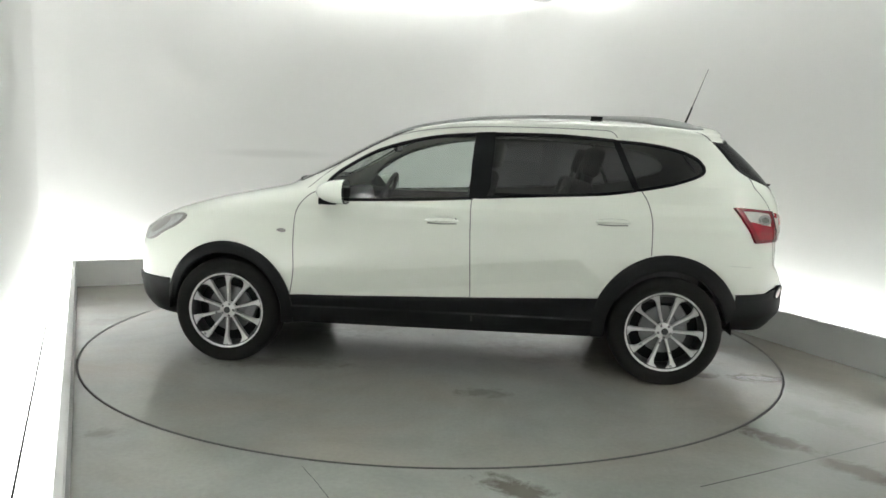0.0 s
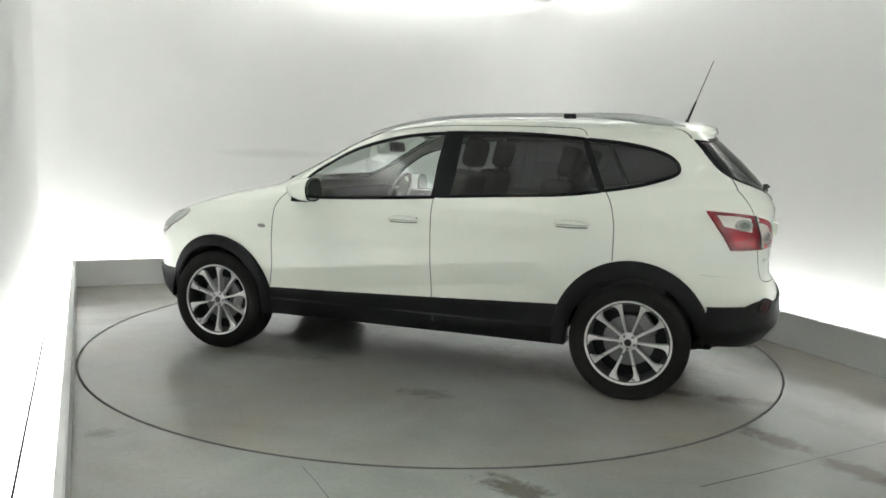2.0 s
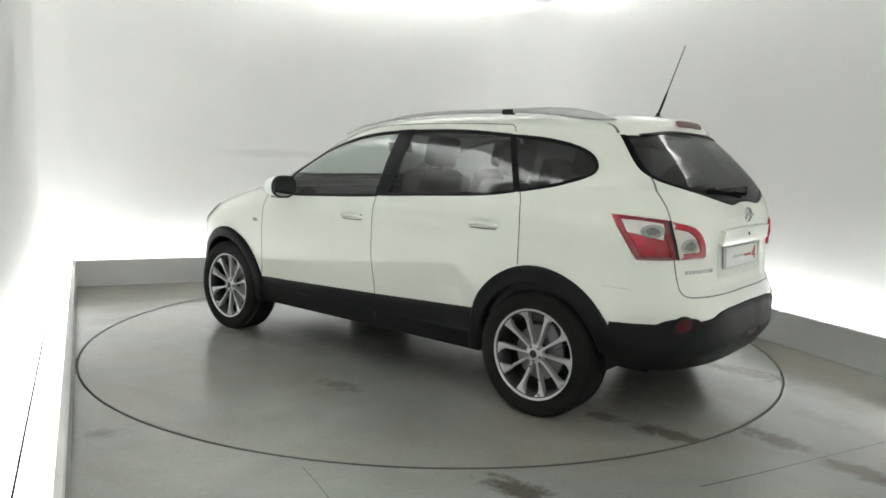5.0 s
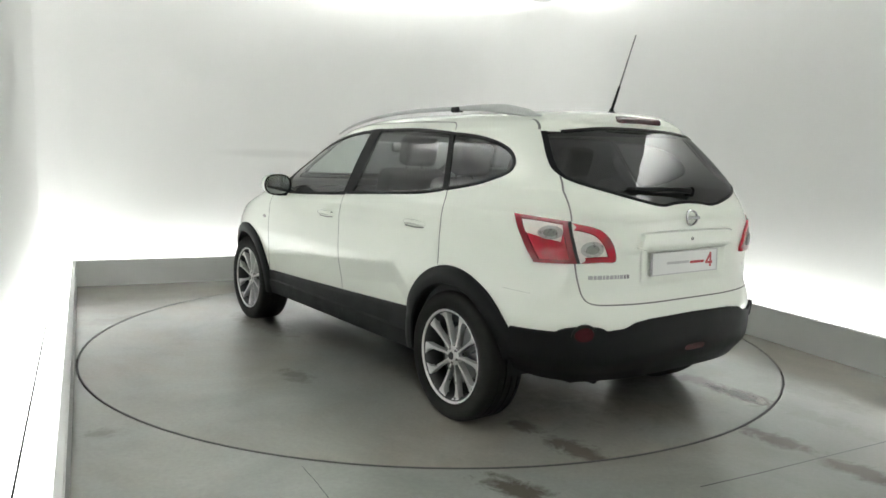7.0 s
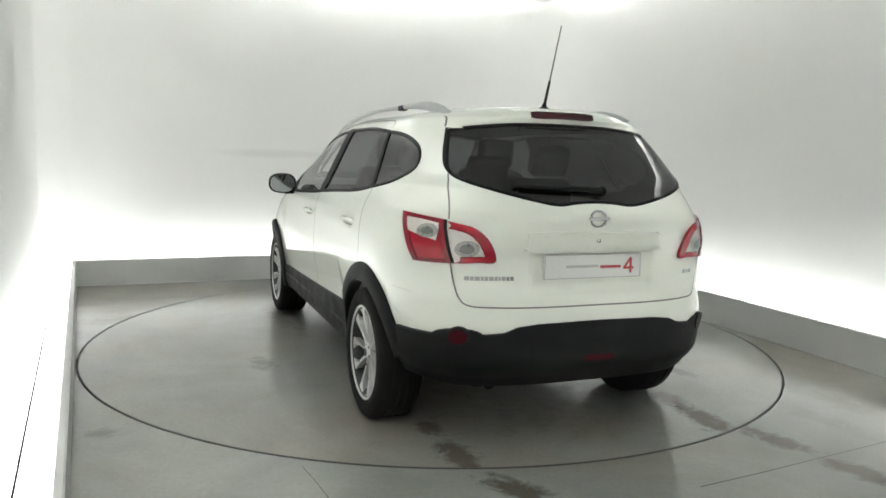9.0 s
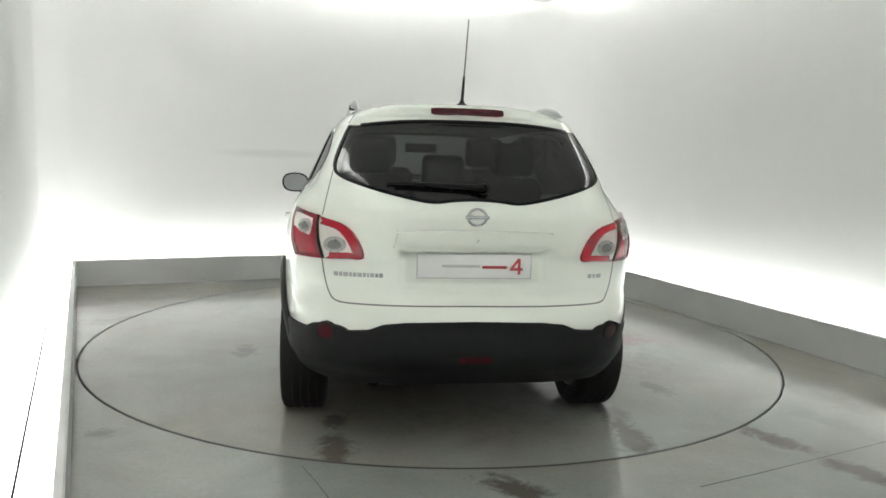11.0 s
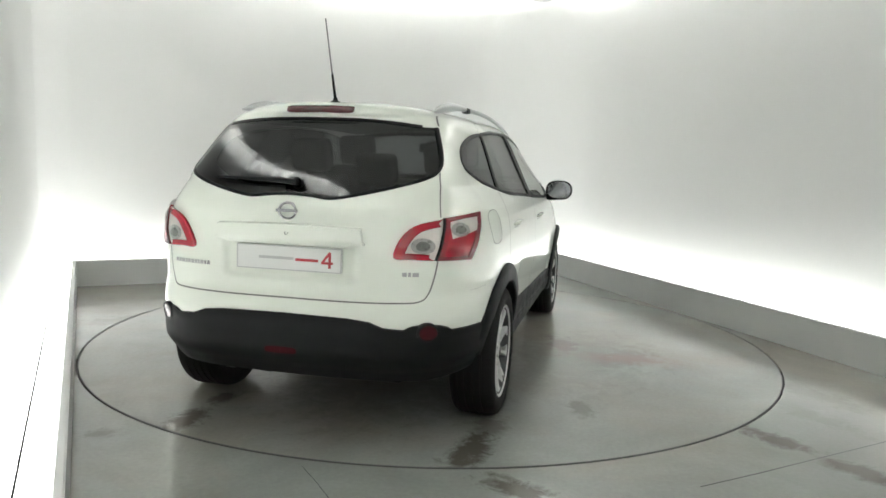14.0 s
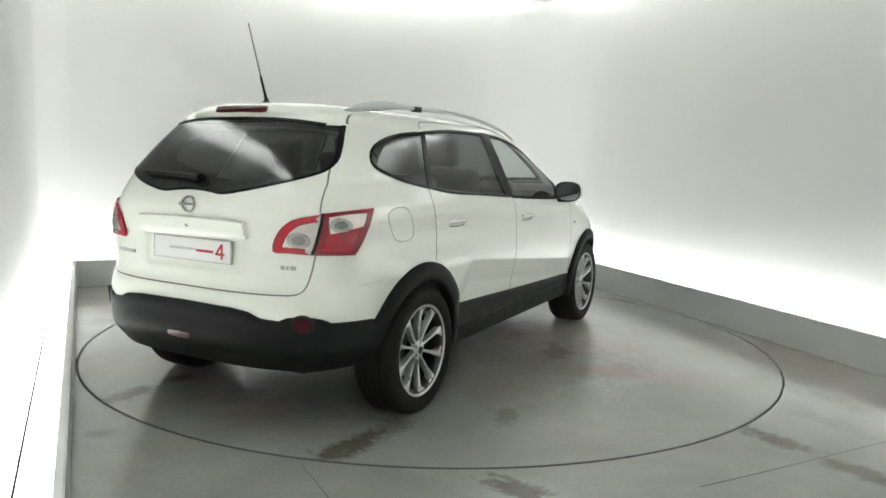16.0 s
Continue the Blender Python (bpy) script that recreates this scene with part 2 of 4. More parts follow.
def tube_bm(points, radii, n=10, caps=True, squash=1.0, bm=None):
    """A round bar along points; squash flattens it in height."""
    bm = bm or bmesh.new()
    rings = []
    pts = [Vector(p) for p in points]
    for i, p in enumerate(pts):
        d = (pts[min(i + 1, len(pts) - 1)] - pts[max(i - 1, 0)]).normalized()
        a = d.cross(Vector((0, 0, 1)))
        a = a.normalized() if a.length > 1e-4 else Vector((1, 0, 0))
        c = a.cross(d).normalized()
        r = radii[i] if isinstance(radii, (list, tuple)) else radii
        rings.append([p + a * r * math.cos(k * math.tau / n) + c * r * squash * math.sin(k * math.tau / n) for k in range(n)])
    grid_bm(rings, close_v=True, bm=bm)
    if caps:
        bm.verts.ensure_lookup_table()
        total = len(bm.verts)
        first = total - n * len(rings)
        bm.faces.new([bm.verts[first + k] for k in range(n)])
        bm.faces.new([bm.verts[total - 1 - k] for k in range(n)])
    bmesh.ops.recalc_face_normals(bm, faces=bm.faces)
    return bm


def lathe_bm(profile, n=48, bm=None):
    """Turns (radius, along) pairs about the y axis."""
    rows = [[Vector((r * math.cos(k * math.tau / n), a, r * math.sin(k * math.tau / n))) for k in range(n)] for r, a in profile]
    bm = grid_bm(rows, close_v=True, bm=bm)
    bmesh.ops.recalc_face_normals(bm, faces=bm.faces)
    return bm


def spline(pts, steps=8):
    """Catmull-Rom through points."""
    pts = [Vector(p) for p in pts]
    out = []
    for i in range(len(pts) - 1):
        a, b, c, d = pts[max(i - 1, 0)], pts[i], pts[i + 1], pts[min(i + 2, len(pts) - 1)]
        for k in range(steps):
            t = k / steps
            out.append(0.5 * (2 * b + (c - a) * t + (2 * a - 5 * b + 4 * c - d) * t * t + (3 * b - a - 3 * c + d) * t ** 3))
    return out + [pts[-1]]


# ---------------- the room ----------------
BL, BR = Vector((-3.43, 1.55)), Vector((1.24, 3.64))          # the kerb's inner corners
FL, FR = BL + 9.6 * Vector((0.4305, -0.9026)), BR + 9.6 * Vector((0.357, -0.934))
KERB_H, TROUGH, CEIL = 0.25, 0.30, 3.20


def outset(poly, d):
    """The same outline pushed outwards by d; the outline runs clockwise."""
    n = len(poly)
    out = []
    for i in range(n):
        p, q, r = poly[i - 1], poly[i], poly[(i + 1) % n]
        a, b = (q - p).normalized(), (r - q).normalized()
        na, nb = Vector((-a.y, a.x)), Vector((-b.y, b.x))
        k = (na + nb).normalized()
        out.append(q + k * (d / k.dot(na)))
    return out


INNER = [BL, BR, FR, FL]
WALLS = outset(INNER, TROUGH)
SIDES = ["back", "right", "front", "left"]
OUTER = outset(INNER, TROUGH + 0.15)


def prism(name, corners, z0, z1, mat, kind="structure", label="", category="", bevel=0.0):
    bm = bmesh.new()
    lo = [bm.verts.new((c.x, c.y, z0)) for c in corners]
    hi = [bm.verts.new((c.x, c.y, z1)) for c in corners]
    bm.faces.new(lo)
    bm.faces.new(hi[::-1])
    n = len(corners)
    for i in range(n):
        bm.faces.new((lo[i], hi[i], hi[(i + 1) % n], lo[(i + 1) % n]))
    bmesh.ops.recalc_face_normals(bm, faces=bm.faces)
    if bevel:
        bmesh.ops.bevel(bm, geom=list(bm.edges), offset=bevel, segments=2, affect="EDGES")
    return tagged(part(name, bm, mat), label, category, kind=kind)


K_OUT = outset(INNER, 0.035)
for i, side in enumerate(SIDES):
    j = (i + 1) % 4
    prism("wall_" + side, [WALLS[i], WALLS[j], OUTER[j], OUTER[i]], -0.1, 3.7, M_WALL_BACK if side == "back" else M_WALL, label="smooth white studio wall lit from hidden strips", category="wall")
    prism("kerb_" + side, [INNER[i], INNER[j], K_OUT[j], K_OUT[i]], -0.05, KERB_H, M_KERB, label="low grey painted kerb along the wall", category="kerb", bevel=0.006)
    prism("trough_floor_" + side, [K_OUT[i], K_OUT[j], WALLS[j], WALLS[i]], -0.05, 0.14, M_TROUGH, label="white light trough behind the kerb", category="trough")



def corner_cove(k, r=0.35):
    """A concave quarter turn that rounds the walls' corner k."""
    c = WALLS[k]
    a, b = (WALLS[k - 1] - c).normalized(), (WALLS[(k + 1) % 4] - c).normalized()
    mid = (a + b).normalized()
    half = math.acos(max(-1, min(1, a.dot(mid))))
    reach = r / math.tan(half)
    centre = c + mid * (r / math.sin(half))
    p0, p1 = c + a * reach - centre, c + b * reach - centre
    rows = []
    for i in range(17):
        d = p0.lerp(p1, i / 16).normalized() * r
        q = centre + d - mid * 0.002
        rows.append([Vector((q.x, q.y, z)) for z in (0.0, 0.5, 1.2, 2.0, 2.8, 3.7)])
    bm = grid_bm(rows)
    bmesh.ops.recalc_face_normals(bm, faces=bm.faces)
    tagged(part("wall_corner", bm, M_WALL), "rounded white wall corner", "wall corner", kind="structure")


corner_cove(0, 0.3)
corner_cove(1, 0.9)


def floor_joint(pts, w=0.008):
    rows = []
    for i, p in enumerate(pts):
        t = (Vector(pts[min(i + 1, len(pts) - 1)]) - Vector(pts[max(i - 1, 0)])).normalized()
        n = Vector((-t.y, t.x)) * w / 2
        rows.append([Vector((p[0] - n.x, p[1] - n.y, 0.001)), Vector((p[0] + n.x, p[1] + n.y, 0.001))])
    tagged(part("floor_joint", grid_bm(rows), M_GAP, smooth=False), "thin dark joint in the screed floor", "floor joint", kind="structure")


floor_joint([(1.135, -2.533), (1.45, -2.38), (1.8, -2.20), (2.26, -1.965), (2.9, -1.62)], 0.007)
floor_joint([(-.545, -2.43), (-.47, -2.56), (-.394, -2.707), (-.2, -3.1)], 0.003)

# thin metal divider along the trough
for i in range(4):
    j = (i + 1) % 4
    a, b = outset(INNER, 0.153), outset(INNER, 0.162)
    prism("trough_divider_" + SIDES[i], [a[i], a[j], b[j], b[i]], 0.1925, 0.200, M_GAP, label="thin dark divider in the light trough", category="divider")

RADIUS = 2.420


def circle_pts(r, n=160):
    return [(r * math.cos(k * math.tau / n), r * math.sin(k * math.tau / n)) for k in range(n)]


def ring_floor():
    bm = bmesh.new()
    big = outset(INNER, 0.02)
    vo = [bm.verts.new((c.x, c.y, 0)) for c in big]
    vi = [bm.verts.new((x, y, 0)) for x, y in circle_pts(RADIUS + 0.002)]
    es = [bm.edges.new((vo[i], vo[(i + 1) % 4])) for i in range(4)]
    es += [bm.edges.new((vi[i], vi[(i + 1) % len(vi)])) for i in range(len(vi))]
    bmesh.ops.triangle_fill(bm, edges=es, use_beauty=True)
    for f in bm.faces:
        if f.normal.z < 0:
            f.normal_flip()
    lip = [bm.verts.new((v.co.x, v.co.y, -0.05)) for v in vi]
    for i in range(len(vi)):
        k = (i + 1) % len(vi)
        bm.faces.new((vi[i], vi[k], lip[k], lip[i]))
    return bm


tagged(part("floor", ring_floor(), M_FLOOR, smooth=False), "worn grey sealed screed floor with dirty water stains", "floor", kind="structure")
bm = bmesh.new()
bm.faces.new([bm.verts.new((x, y, -0.05)) for x, y in circle_pts(2.6, 64)])
tagged(part("turntable_pit", bm, M_GAP, smooth=False), "dark pit under the turntable", "pit", kind="structure")


def disc_bm():
    bm = bmesh.new()
    prof = [(RADIUS - 0.012, -0.04), (RADIUS - 0.006, -0.003), (RADIUS - 0.009, 0.0), (1.6, 0.0), (0.8, 0.0), (0.01, 0.0)]
    rows = [[Vector((r * x, r * y, z)) for x, y in circle_pts(1.0)] for r, z in prof]
    grid_bm(rows, close_v=True, bm=bm)
    bmesh.ops.recalc_face_normals(bm, faces=bm.faces)
    return bm


turntable = tagged(part("turntable", disc_bm(), M_DISC), "round grey turntable flush with the floor, stained, with painted shade under the car", "turntable")

edge_rows = [[Vector((r * x, r * y, z)) for x, y in circle_pts(1.0)] for r, z in ((RADIUS - .0065, -.03), (RADIUS - .0055, -.002), (RADIUS - .0085, .0015), (RADIUS - .014, .0015), (RADIUS - .015, -.002))]
part("edge_ring", grid_bm(edge_rows, close_v=True), M_STEEL_DARK, turntable, "dark steel edge ring")

prism("ceiling", outset(INNER, -0.0), CEIL, CEIL + 0.06, M_CEIL, label="plain white lowered ceiling", category="ceiling")
prism("ceiling_slab", OUTER, 3.7, 3.8, M_CEIL, label="white slab above the lowered ceiling", category="ceiling")


def light_strip(a, b, z, w, h, mat, label):
    d = b - a
    ang = math.degrees(math.atan2(d.y, d.x))
    c = (a + b) / 2
    base = new("light_strip")
    base.matrix_basis = pose(c.x, c.y, z, 0, 0, ang)
    tagged(base, label, "light strip", "strip lights round the room")
    L = d.length
    part("tray", box_bm((L, w, 0.02), pose(0, 0, 0.01), 0.003), M_TROUGH, base)
    part("diffuser", box_bm((L - 0.02, w - 0.02, h), pose(0, 0, 0.022 + h / 2), 0.008), mat, base, "glowing white diffuser")
    return base


# the front strips are out of view, added to brighten the car's near side
for i in range(4):
    j = (i + 1) % 4
    d = (INNER[j] - INNER[i]).normalized()
    mid_i, mid_j = outset(INNER, 0.15), outset(INNER, 0.15)
    light_strip(mid_i[i] + d * 0.02, mid_j[j] - d * 0.02, 0.14, 0.22, 0.03, M_TUBE_LOW, "glowing strip light hidden behind the kerb")
    hi = outset(INNER, -0.12)
    light_strip(hi[i] + d * 0.6, hi[j] - d * 0.6, CEIL + 0.06, 0.10, 0.05, M_TUBE_HIGH, "glowing strip light hidden above the ceiling edge")

# ---------------- the car ----------------
car = new("car")
tagged(car, "white compact seven-seat crossover car with black lower cladding", "car")


def tab(z, zs, vs):
    return float(np.interp(z, zs, vs))


def eased(z, zs, vs):
    """The same table with its kinks rounded off, more so over the windows."""
    h = .026 if 1.18 < z < 1.46 else (.014 if z < 1.0 else .007)
    return float(np.mean(np.interp((z - h, z - h / 2, z, z + h / 2, z + h), zs, vs)))


@functools.lru_cache(maxsize=None)
def slice_of(key):
    return slice_at(key / 20000)


def slice_at(z):
    """Half width, front and rear ends, shoulders and corner roundness of the body's outline at height z."""
    w = eased(z, (.18, .3, .45, .6, .75, .95, 1.03, 1.09, 1.12, 1.3, 1.42, 1.49, 1.53, 1.56, 1.58, 1.595, 1.607, 1.612), (.80, .845, .862, .874, .879, .871, .858, .834, .820, .735, .680, .640, .600, .54, .46, .35, .18, .02))
    xr = eased(z, (.18, .26, .33, .42, .5, .61, .66, .72, .9, 1.0, 1.07, 1.1, 1.15, 1.25, 1.35, 1.45, 1.5, 1.515, 1.53, 1.56, 1.575, 1.59, 1.607, 1.612), (-1.9, -2.03, -2.11, -2.16, -2.17, -2.168, -2.15, -2.115, -2.105, -2.115, -2.126, -2.122, -2.098, -2.025, -1.93, -1.822, -1.765, -1.752, -1.775, -1.765, -1.742, -1.69, -1.4, -1.0))
    xf = eased(z, (.18, .25, .35, .5, .7, .8, .86, .9, .94, .99, 1.03, 1.06, 1.09, 1.11, 1.13, 1.2, 1.3, 1.4, 1.47, 1.52, 1.55, 1.575, 1.595, 1.607, 1.612), (1.96, 2.11, 2.19, 2.21, 2.20, 2.155, 2.08, 2.01, 1.92, 1.76, 1.6, 1.46, 1.31, 1.2, 1.1, .95, .77, .60, .455, .33, .23, .095, -.10, -.45, -.75))
    mf = eased(z, (.18, .8, .95, 1.1, 1.2, 1.5, 1.6), (1.05, 1.05, .85, .55, .43, -.15, -.6))
    mr = eased(z, (.18, 1.1, 1.3, 1.55, 1.61), (-.9, -.9, -.9, -.9, -.9))
    nr = eased(z, (.18, .6, .95, 1.09, 1.15, 1.24, 1.3, 1.47, 1.51, 1.54, 1.6), (3.0, 4.1, 4.5, 3.9, 4.3, 5.2, 5.3, 5.6, 5.2, 3.8, 3.0))
    nf = eased(z, (.18, .5, .8, 1.0, 1.15, 1.4, 1.6), (2.6, 2.7, 2.7, 2.8, 3.2, 3.4, 3.0))
    return w, xf, xr, mf, mr, nf, nr


def belly(x, z):
    """The flanks swell over the front wheels and draw in below the crease that rises along the doors."""
    k = 1 + 0.009 * math.exp(-((x - 1.40) / .42) ** 2) * min(1.0, max(0.0, (1.0 - z) / .25))
    crease = .668 - .10 * x
    if x < -.82:
        crease -= (-.82 - x) * .9
    ends = min(1.0, max(0.0, (1.0 - x) / .12), max(0.0, (x + 1.08) / .12))
    return k - ends * .021 * min(1.0, max(0.0, (crease - z) / .13))


def pocket(y, z):
    """Depth of the shallow pocket round the number plate."""
    a = min(1.0, max(0.0, (.335 - abs(y)) / .03))
    b = min(1.0, max(0.0, (z - .757) / .03), max(0.0, (.955 - z) / .02))
    k = a * b
    return .014 * k * k * (3 - 2 * k)


def taper(x, z):
    """The greenhouse draws in towards the tail, above the shoulders."""
    return 1 - tab(z, (1.09, 1.20, 1.48, 1.58), (0, .072, .072, 0)) * min(1.0, max(0.0, (-.9 - x) / .676))


def side_y(x, z):
    w, xf, xr, mf, mr, nf, nr = slice_of(round(z * 20000))
    w *= belly(x, z)
    if x < mr:
        k = min(1.0, (mr - x) / (mr - xr))
        return w * taper(x, z) * max(0.0, 1 - k ** nr) ** (1 / nr)
    if x > mf:
        k = min(1.0, (x - mf) / (xf - mf))
        return w * max(0.0, 1 - k ** nf) ** (1 / nf)
    return w


def rear_x(y, z):
    w, xf, xr, mf, mr, nf, nr = slice_of(round(z * 20000))
    k = min(1.0, abs(y) / (w * taper(-2.0, z)))
    return mr - (mr - xr) * max(0.0, 1 - k ** nr) ** (1 / nr) + pocket(y, z)


def front_x(y, z):
    w, xf, xr, mf, mr, nf, nr = slice_of(round(z * 20000))
    k = min(1.0, abs(y) / w)
    return mf + (xf - mf) * max(0.0, 1 - k ** nf) ** (1 / nf)


def around(u, z):
    """A point of the left half of the outline: u from 0 at the front's middle over 1 and 2 (the shoulders) to 3 at the rear's middle."""
    w, xf, xr, mf, mr, nf, nr = slice_of(round(z * 20000))
    if u < 0 or u > 3:
        p = around(-u if u < 0 else 6 - u, z)
        return Vector((p.x, -p.y, p.z))
    if u <= 1:
        a = u * math.pi / 2
        c, k = max(0.0, math.cos(a)), math.sin(a)
        r = (c ** nf + k ** nf) ** (-1 / nf)
        x, k = mf + (xf - mf) * c * r, k * r
    elif u <= 2:
        x, k = mf + (mr - mf) * (u - 1), 1.0
    else:
        a = (u - 2) * math.pi / 2
        c, k = math.sin(a), max(0.0, math.cos(a))
        r = (c ** nr + k ** nr) ** (-1 / nr)
        x, k = mr - (mr - xr) * c * r, k * r
    if u > 2.3:
        x += pocket(w * k, z)
    return Vector((x, w * k * belly(x, z) * taper(x, z), z))


def around_of(x, y, z):
    """The u at which the rear half of the outline at z passes nearest to (x, y)."""
    best = min(range(0, 201), key=lambda i: (around(1.5 + i * 0.0075, z) - Vector((x, abs(y), z))).length_squared)
    return 1.5 + best * 0.0075


def normal_at(f, a, z, e=0.004):
    p = f(a, z)
    n = (f(a + e, z) - f(a - e, z)).cross(f(a, z + e) - f(a, z - e))
    n = n.normalized() if n.length > 1e-12 else Vector((0, 0, 1))
    return n


def on_side(x, z, off=0.0, s=1):
    n = normal_at(lambda a, c: Vector((a, side_y(a, c), c)), x, z)
    n = n if n.y > 0 else -n
    p = Vector((x, side_y(x, z), z)) + n * off
    return Vector((p.x, p.y * s, p.z))


def on_rear(y, z, off=0.0, s=1):
    n = normal_at(lambda a, c: Vector((rear_x(a, c), a, c)), y, z)
    n = n if n.x < 0 else -n
    return Vector((rear_x(y, z), y, z)) + n * off


def on_around(u, z, off=0.0, s=1):
    n = normal_at(around, u, z, 0.006)
    p = around(u, z)
    if n.dot(p - Vector((0.0 if abs(p.x) < 1 else math.copysign(1.0, p.x), 0, z))) < 0:
        n = -n
    p = p + n * off
    return Vector((p.x, p.y * s, p.z))


def inside(poly, a, b):
    c = False
    for i in range(len(poly)):
        (x1, y1), (x2, y2) = poly[i - 1][:2], poly[i][:2]
        if (y1 > b) != (y2 > b) and a < (x2 - x1) * (b - y1) / (y2 - y1) + x1:
            c = not c
    return c


def shrunk(poly, d):
    """A closed outline moved inwards by d."""
    pts = [Vector(p[:2]) for p in poly]
    area = sum(pts[i - 1].cross(pts[i]) for i in range(len(pts)))
    s = 1 if area > 0 else -1
    out = []
    for i in range(len(pts)):
        t = (pts[(i + 1) % len(pts)] - pts[i - 1])
        t = t.normalized() if t.length > 1e-9 else Vector((1, 0))
        out.append(pts[i] + Vector((-t.y, t.x)) * d * s)
    return out


def ring_loop(pts, steps=5, sharp=()):
    """A closed smooth outline through points; indices in sharp stay corners."""
    pts = [Vector(p) for p in pts]
    n, out = len(pts), []
    for i in range(n):
        a, b, c, d = pts[i - 1], pts[i], pts[(i + 1) % n], pts[(i + 2) % n]
        if i in sharp:
            a = b - (c - b)
        if (i + 1) % n in sharp:
            d = c + (c - b)
        for k in range(steps):
            t = k / steps
            out.append(0.5 * (2 * b + (c - a) * t + (2 * a - 5 * b + 4 * c - d) * t * t + (3 * b - a - 3 * c + d) * t ** 3))
    return out


def fill_patch(outline, place, off, nu=28, nv=10, s=1):
    """A sheet on the body within an outline that is single-valued along its first axis."""
    us = [p[0] for p in outline]
    lo, hi = min(us), max(us)
    rows = []
    for i in range(nu + 1):
        u = lo + (hi - lo) * min(max(0.5 - 0.5 * math.cos(math.pi * i / nu), 0.0015), 0.9985)
        zs = []
        for k in range(len(outline)):
            a, b = outline[k - 1], outline[k]
            if (a[0] - u) * (b[0] - u) <= 0 and a[0] != b[0]:
                zs.append(a[1] + (b[1] - a[1]) * (u - a[0]) / (b[0] - a[0]))
        z0, z1 = min(zs), max(zs)
        rows.append([place(u, z0 + (z1 - z0) * j / nv, off, s) for j in range(nv + 1)])
    bm = grid_bm(rows)
    bmesh.ops.recalc_face_normals(bm, faces=bm.faces)
    return bm


def band_patch(outline, place, width, off, s=1, closed=True, sink=0.006, outer=0.0, keep=None):
    """A raised band along an outline on the body."""
    a = shrunk(outline, -outer) if outer else [Vector(p[:2]) for p in outline]
    b = shrunk(outline, width)
    rows = []
    for p, q in zip(a, b):
        m = (p + q) / 2
        e = (q - p) * 0.12
        rows.append([place(p.x, p.y, -sink, s), place(p.x, p.y, off * 0.6, s), place(p.x + e.x, p.y + e.y, off, s), place(m.x, m.y, off, s),
                     place(q.x - e.x, q.y - e.y, off, s), place(q.x, q.y, off * 0.6, s), place(q.x, q.y, -sink, s)])
    if keep:
        rows, closed = [rows[k % len(rows)] for k in range(*keep)], False
    bm = grid_bm(rows, close_u=closed)
    bmesh.ops.recalc_face_normals(bm, faces=bm.faces)
    return bm


def line_patch(points, place, width=0.005, off=0.0012, s=1):
    """A thin strip along points on the body, for joints and lines of painted shade."""
    pts = [Vector(p) for p in points]
    rows = []
    for i, p in enumerate(pts):
        t = pts[min(i + 1, len(pts) - 1)] - pts[max(i - 1, 0)]
        t = t.normalized() if t.length > 1e-9 else Vector((1, 0))
        n = Vector((-t.y, t.x)) * width / 2
        rows.append([place(p.x - n.x, p.y - n.y, off, s), place(p.x, p.y, off, s), place(p.x + n.x, p.y + n.y, off, s)])
    bm = grid_bm(rows)
    bmesh.ops.recalc_face_normals(bm, faces=bm.faces)
    return bm


# outlines in the side view (x, z) and the rear view (y, z)
WIN_FRONT = ring_loop([(.66, 1.055), (.79, 1.085), (.70, 1.205), (.60, 1.28), (.47, 1.355), (.33, 1.405), (.15, 1.45), (-.02, 1.475), (-.205, 1.488), (-.19, 1.28), (-.175, 1.09), (.2, 1.07)], 5, (1, 8, 10))
WIN_REAR = ring_loop([(-.235, 1.49), (-.5, 1.493), (-.75, 1.488), (-1.03, 1.468), (-1.10, 1.30), (-1.16, 1.165), (-.95, 1.138), (-.6, 1.118), (-.205, 1.095), (-.215, 1.3)], 5, (0, 3, 5, 8))
WIN_QUARTER = ring_loop([(-1.045, 1.466), (-1.25, 1.448), (-1.42, 1.415), (-1.53, 1.37), (-1.578, 1.31), (-1.55, 1.265), (-1.41, 1.215), (-1.30, 1.19), (-1.175, 1.168), (-1.115, 1.3)], 5, (0, 8))
WIN_TAIL = ring_loop([(.0, 1.505), (.28, 1.498), (.556, 1.469), (.602, 1.36), (.621, 1.280), (.588, 1.236), (.46, 1.193), (.30, 1.155), (.19, 1.138), (.10, 1.147), (0, 1.152),
                      (-.10, 1.147), (-.19, 1.138), (-.30, 1.155), (-.46, 1.193), (-.588, 1.236), (-.621, 1.280), (-.602, 1.36), (-.556, 1.469), (-.28, 1.498)], 4, (2, 18))
WIN_WIND = ring_loop([(.0, 1.15), (.3, 1.15), (.62, 1.16), (.63, 1.25), (.58, 1.4), (.52, 1.505), (.3, 1.53), (0, 1.535), (-.3, 1.53), (-.52, 1.505), (-.58, 1.4), (-.63, 1.25), (-.62, 1.16), (-.3, 1.15)], 4, (2, 5, 9, 12))
WHEEL_F, WHEEL_R, WHEEL_Z = 1.366, -1.366, 0.328


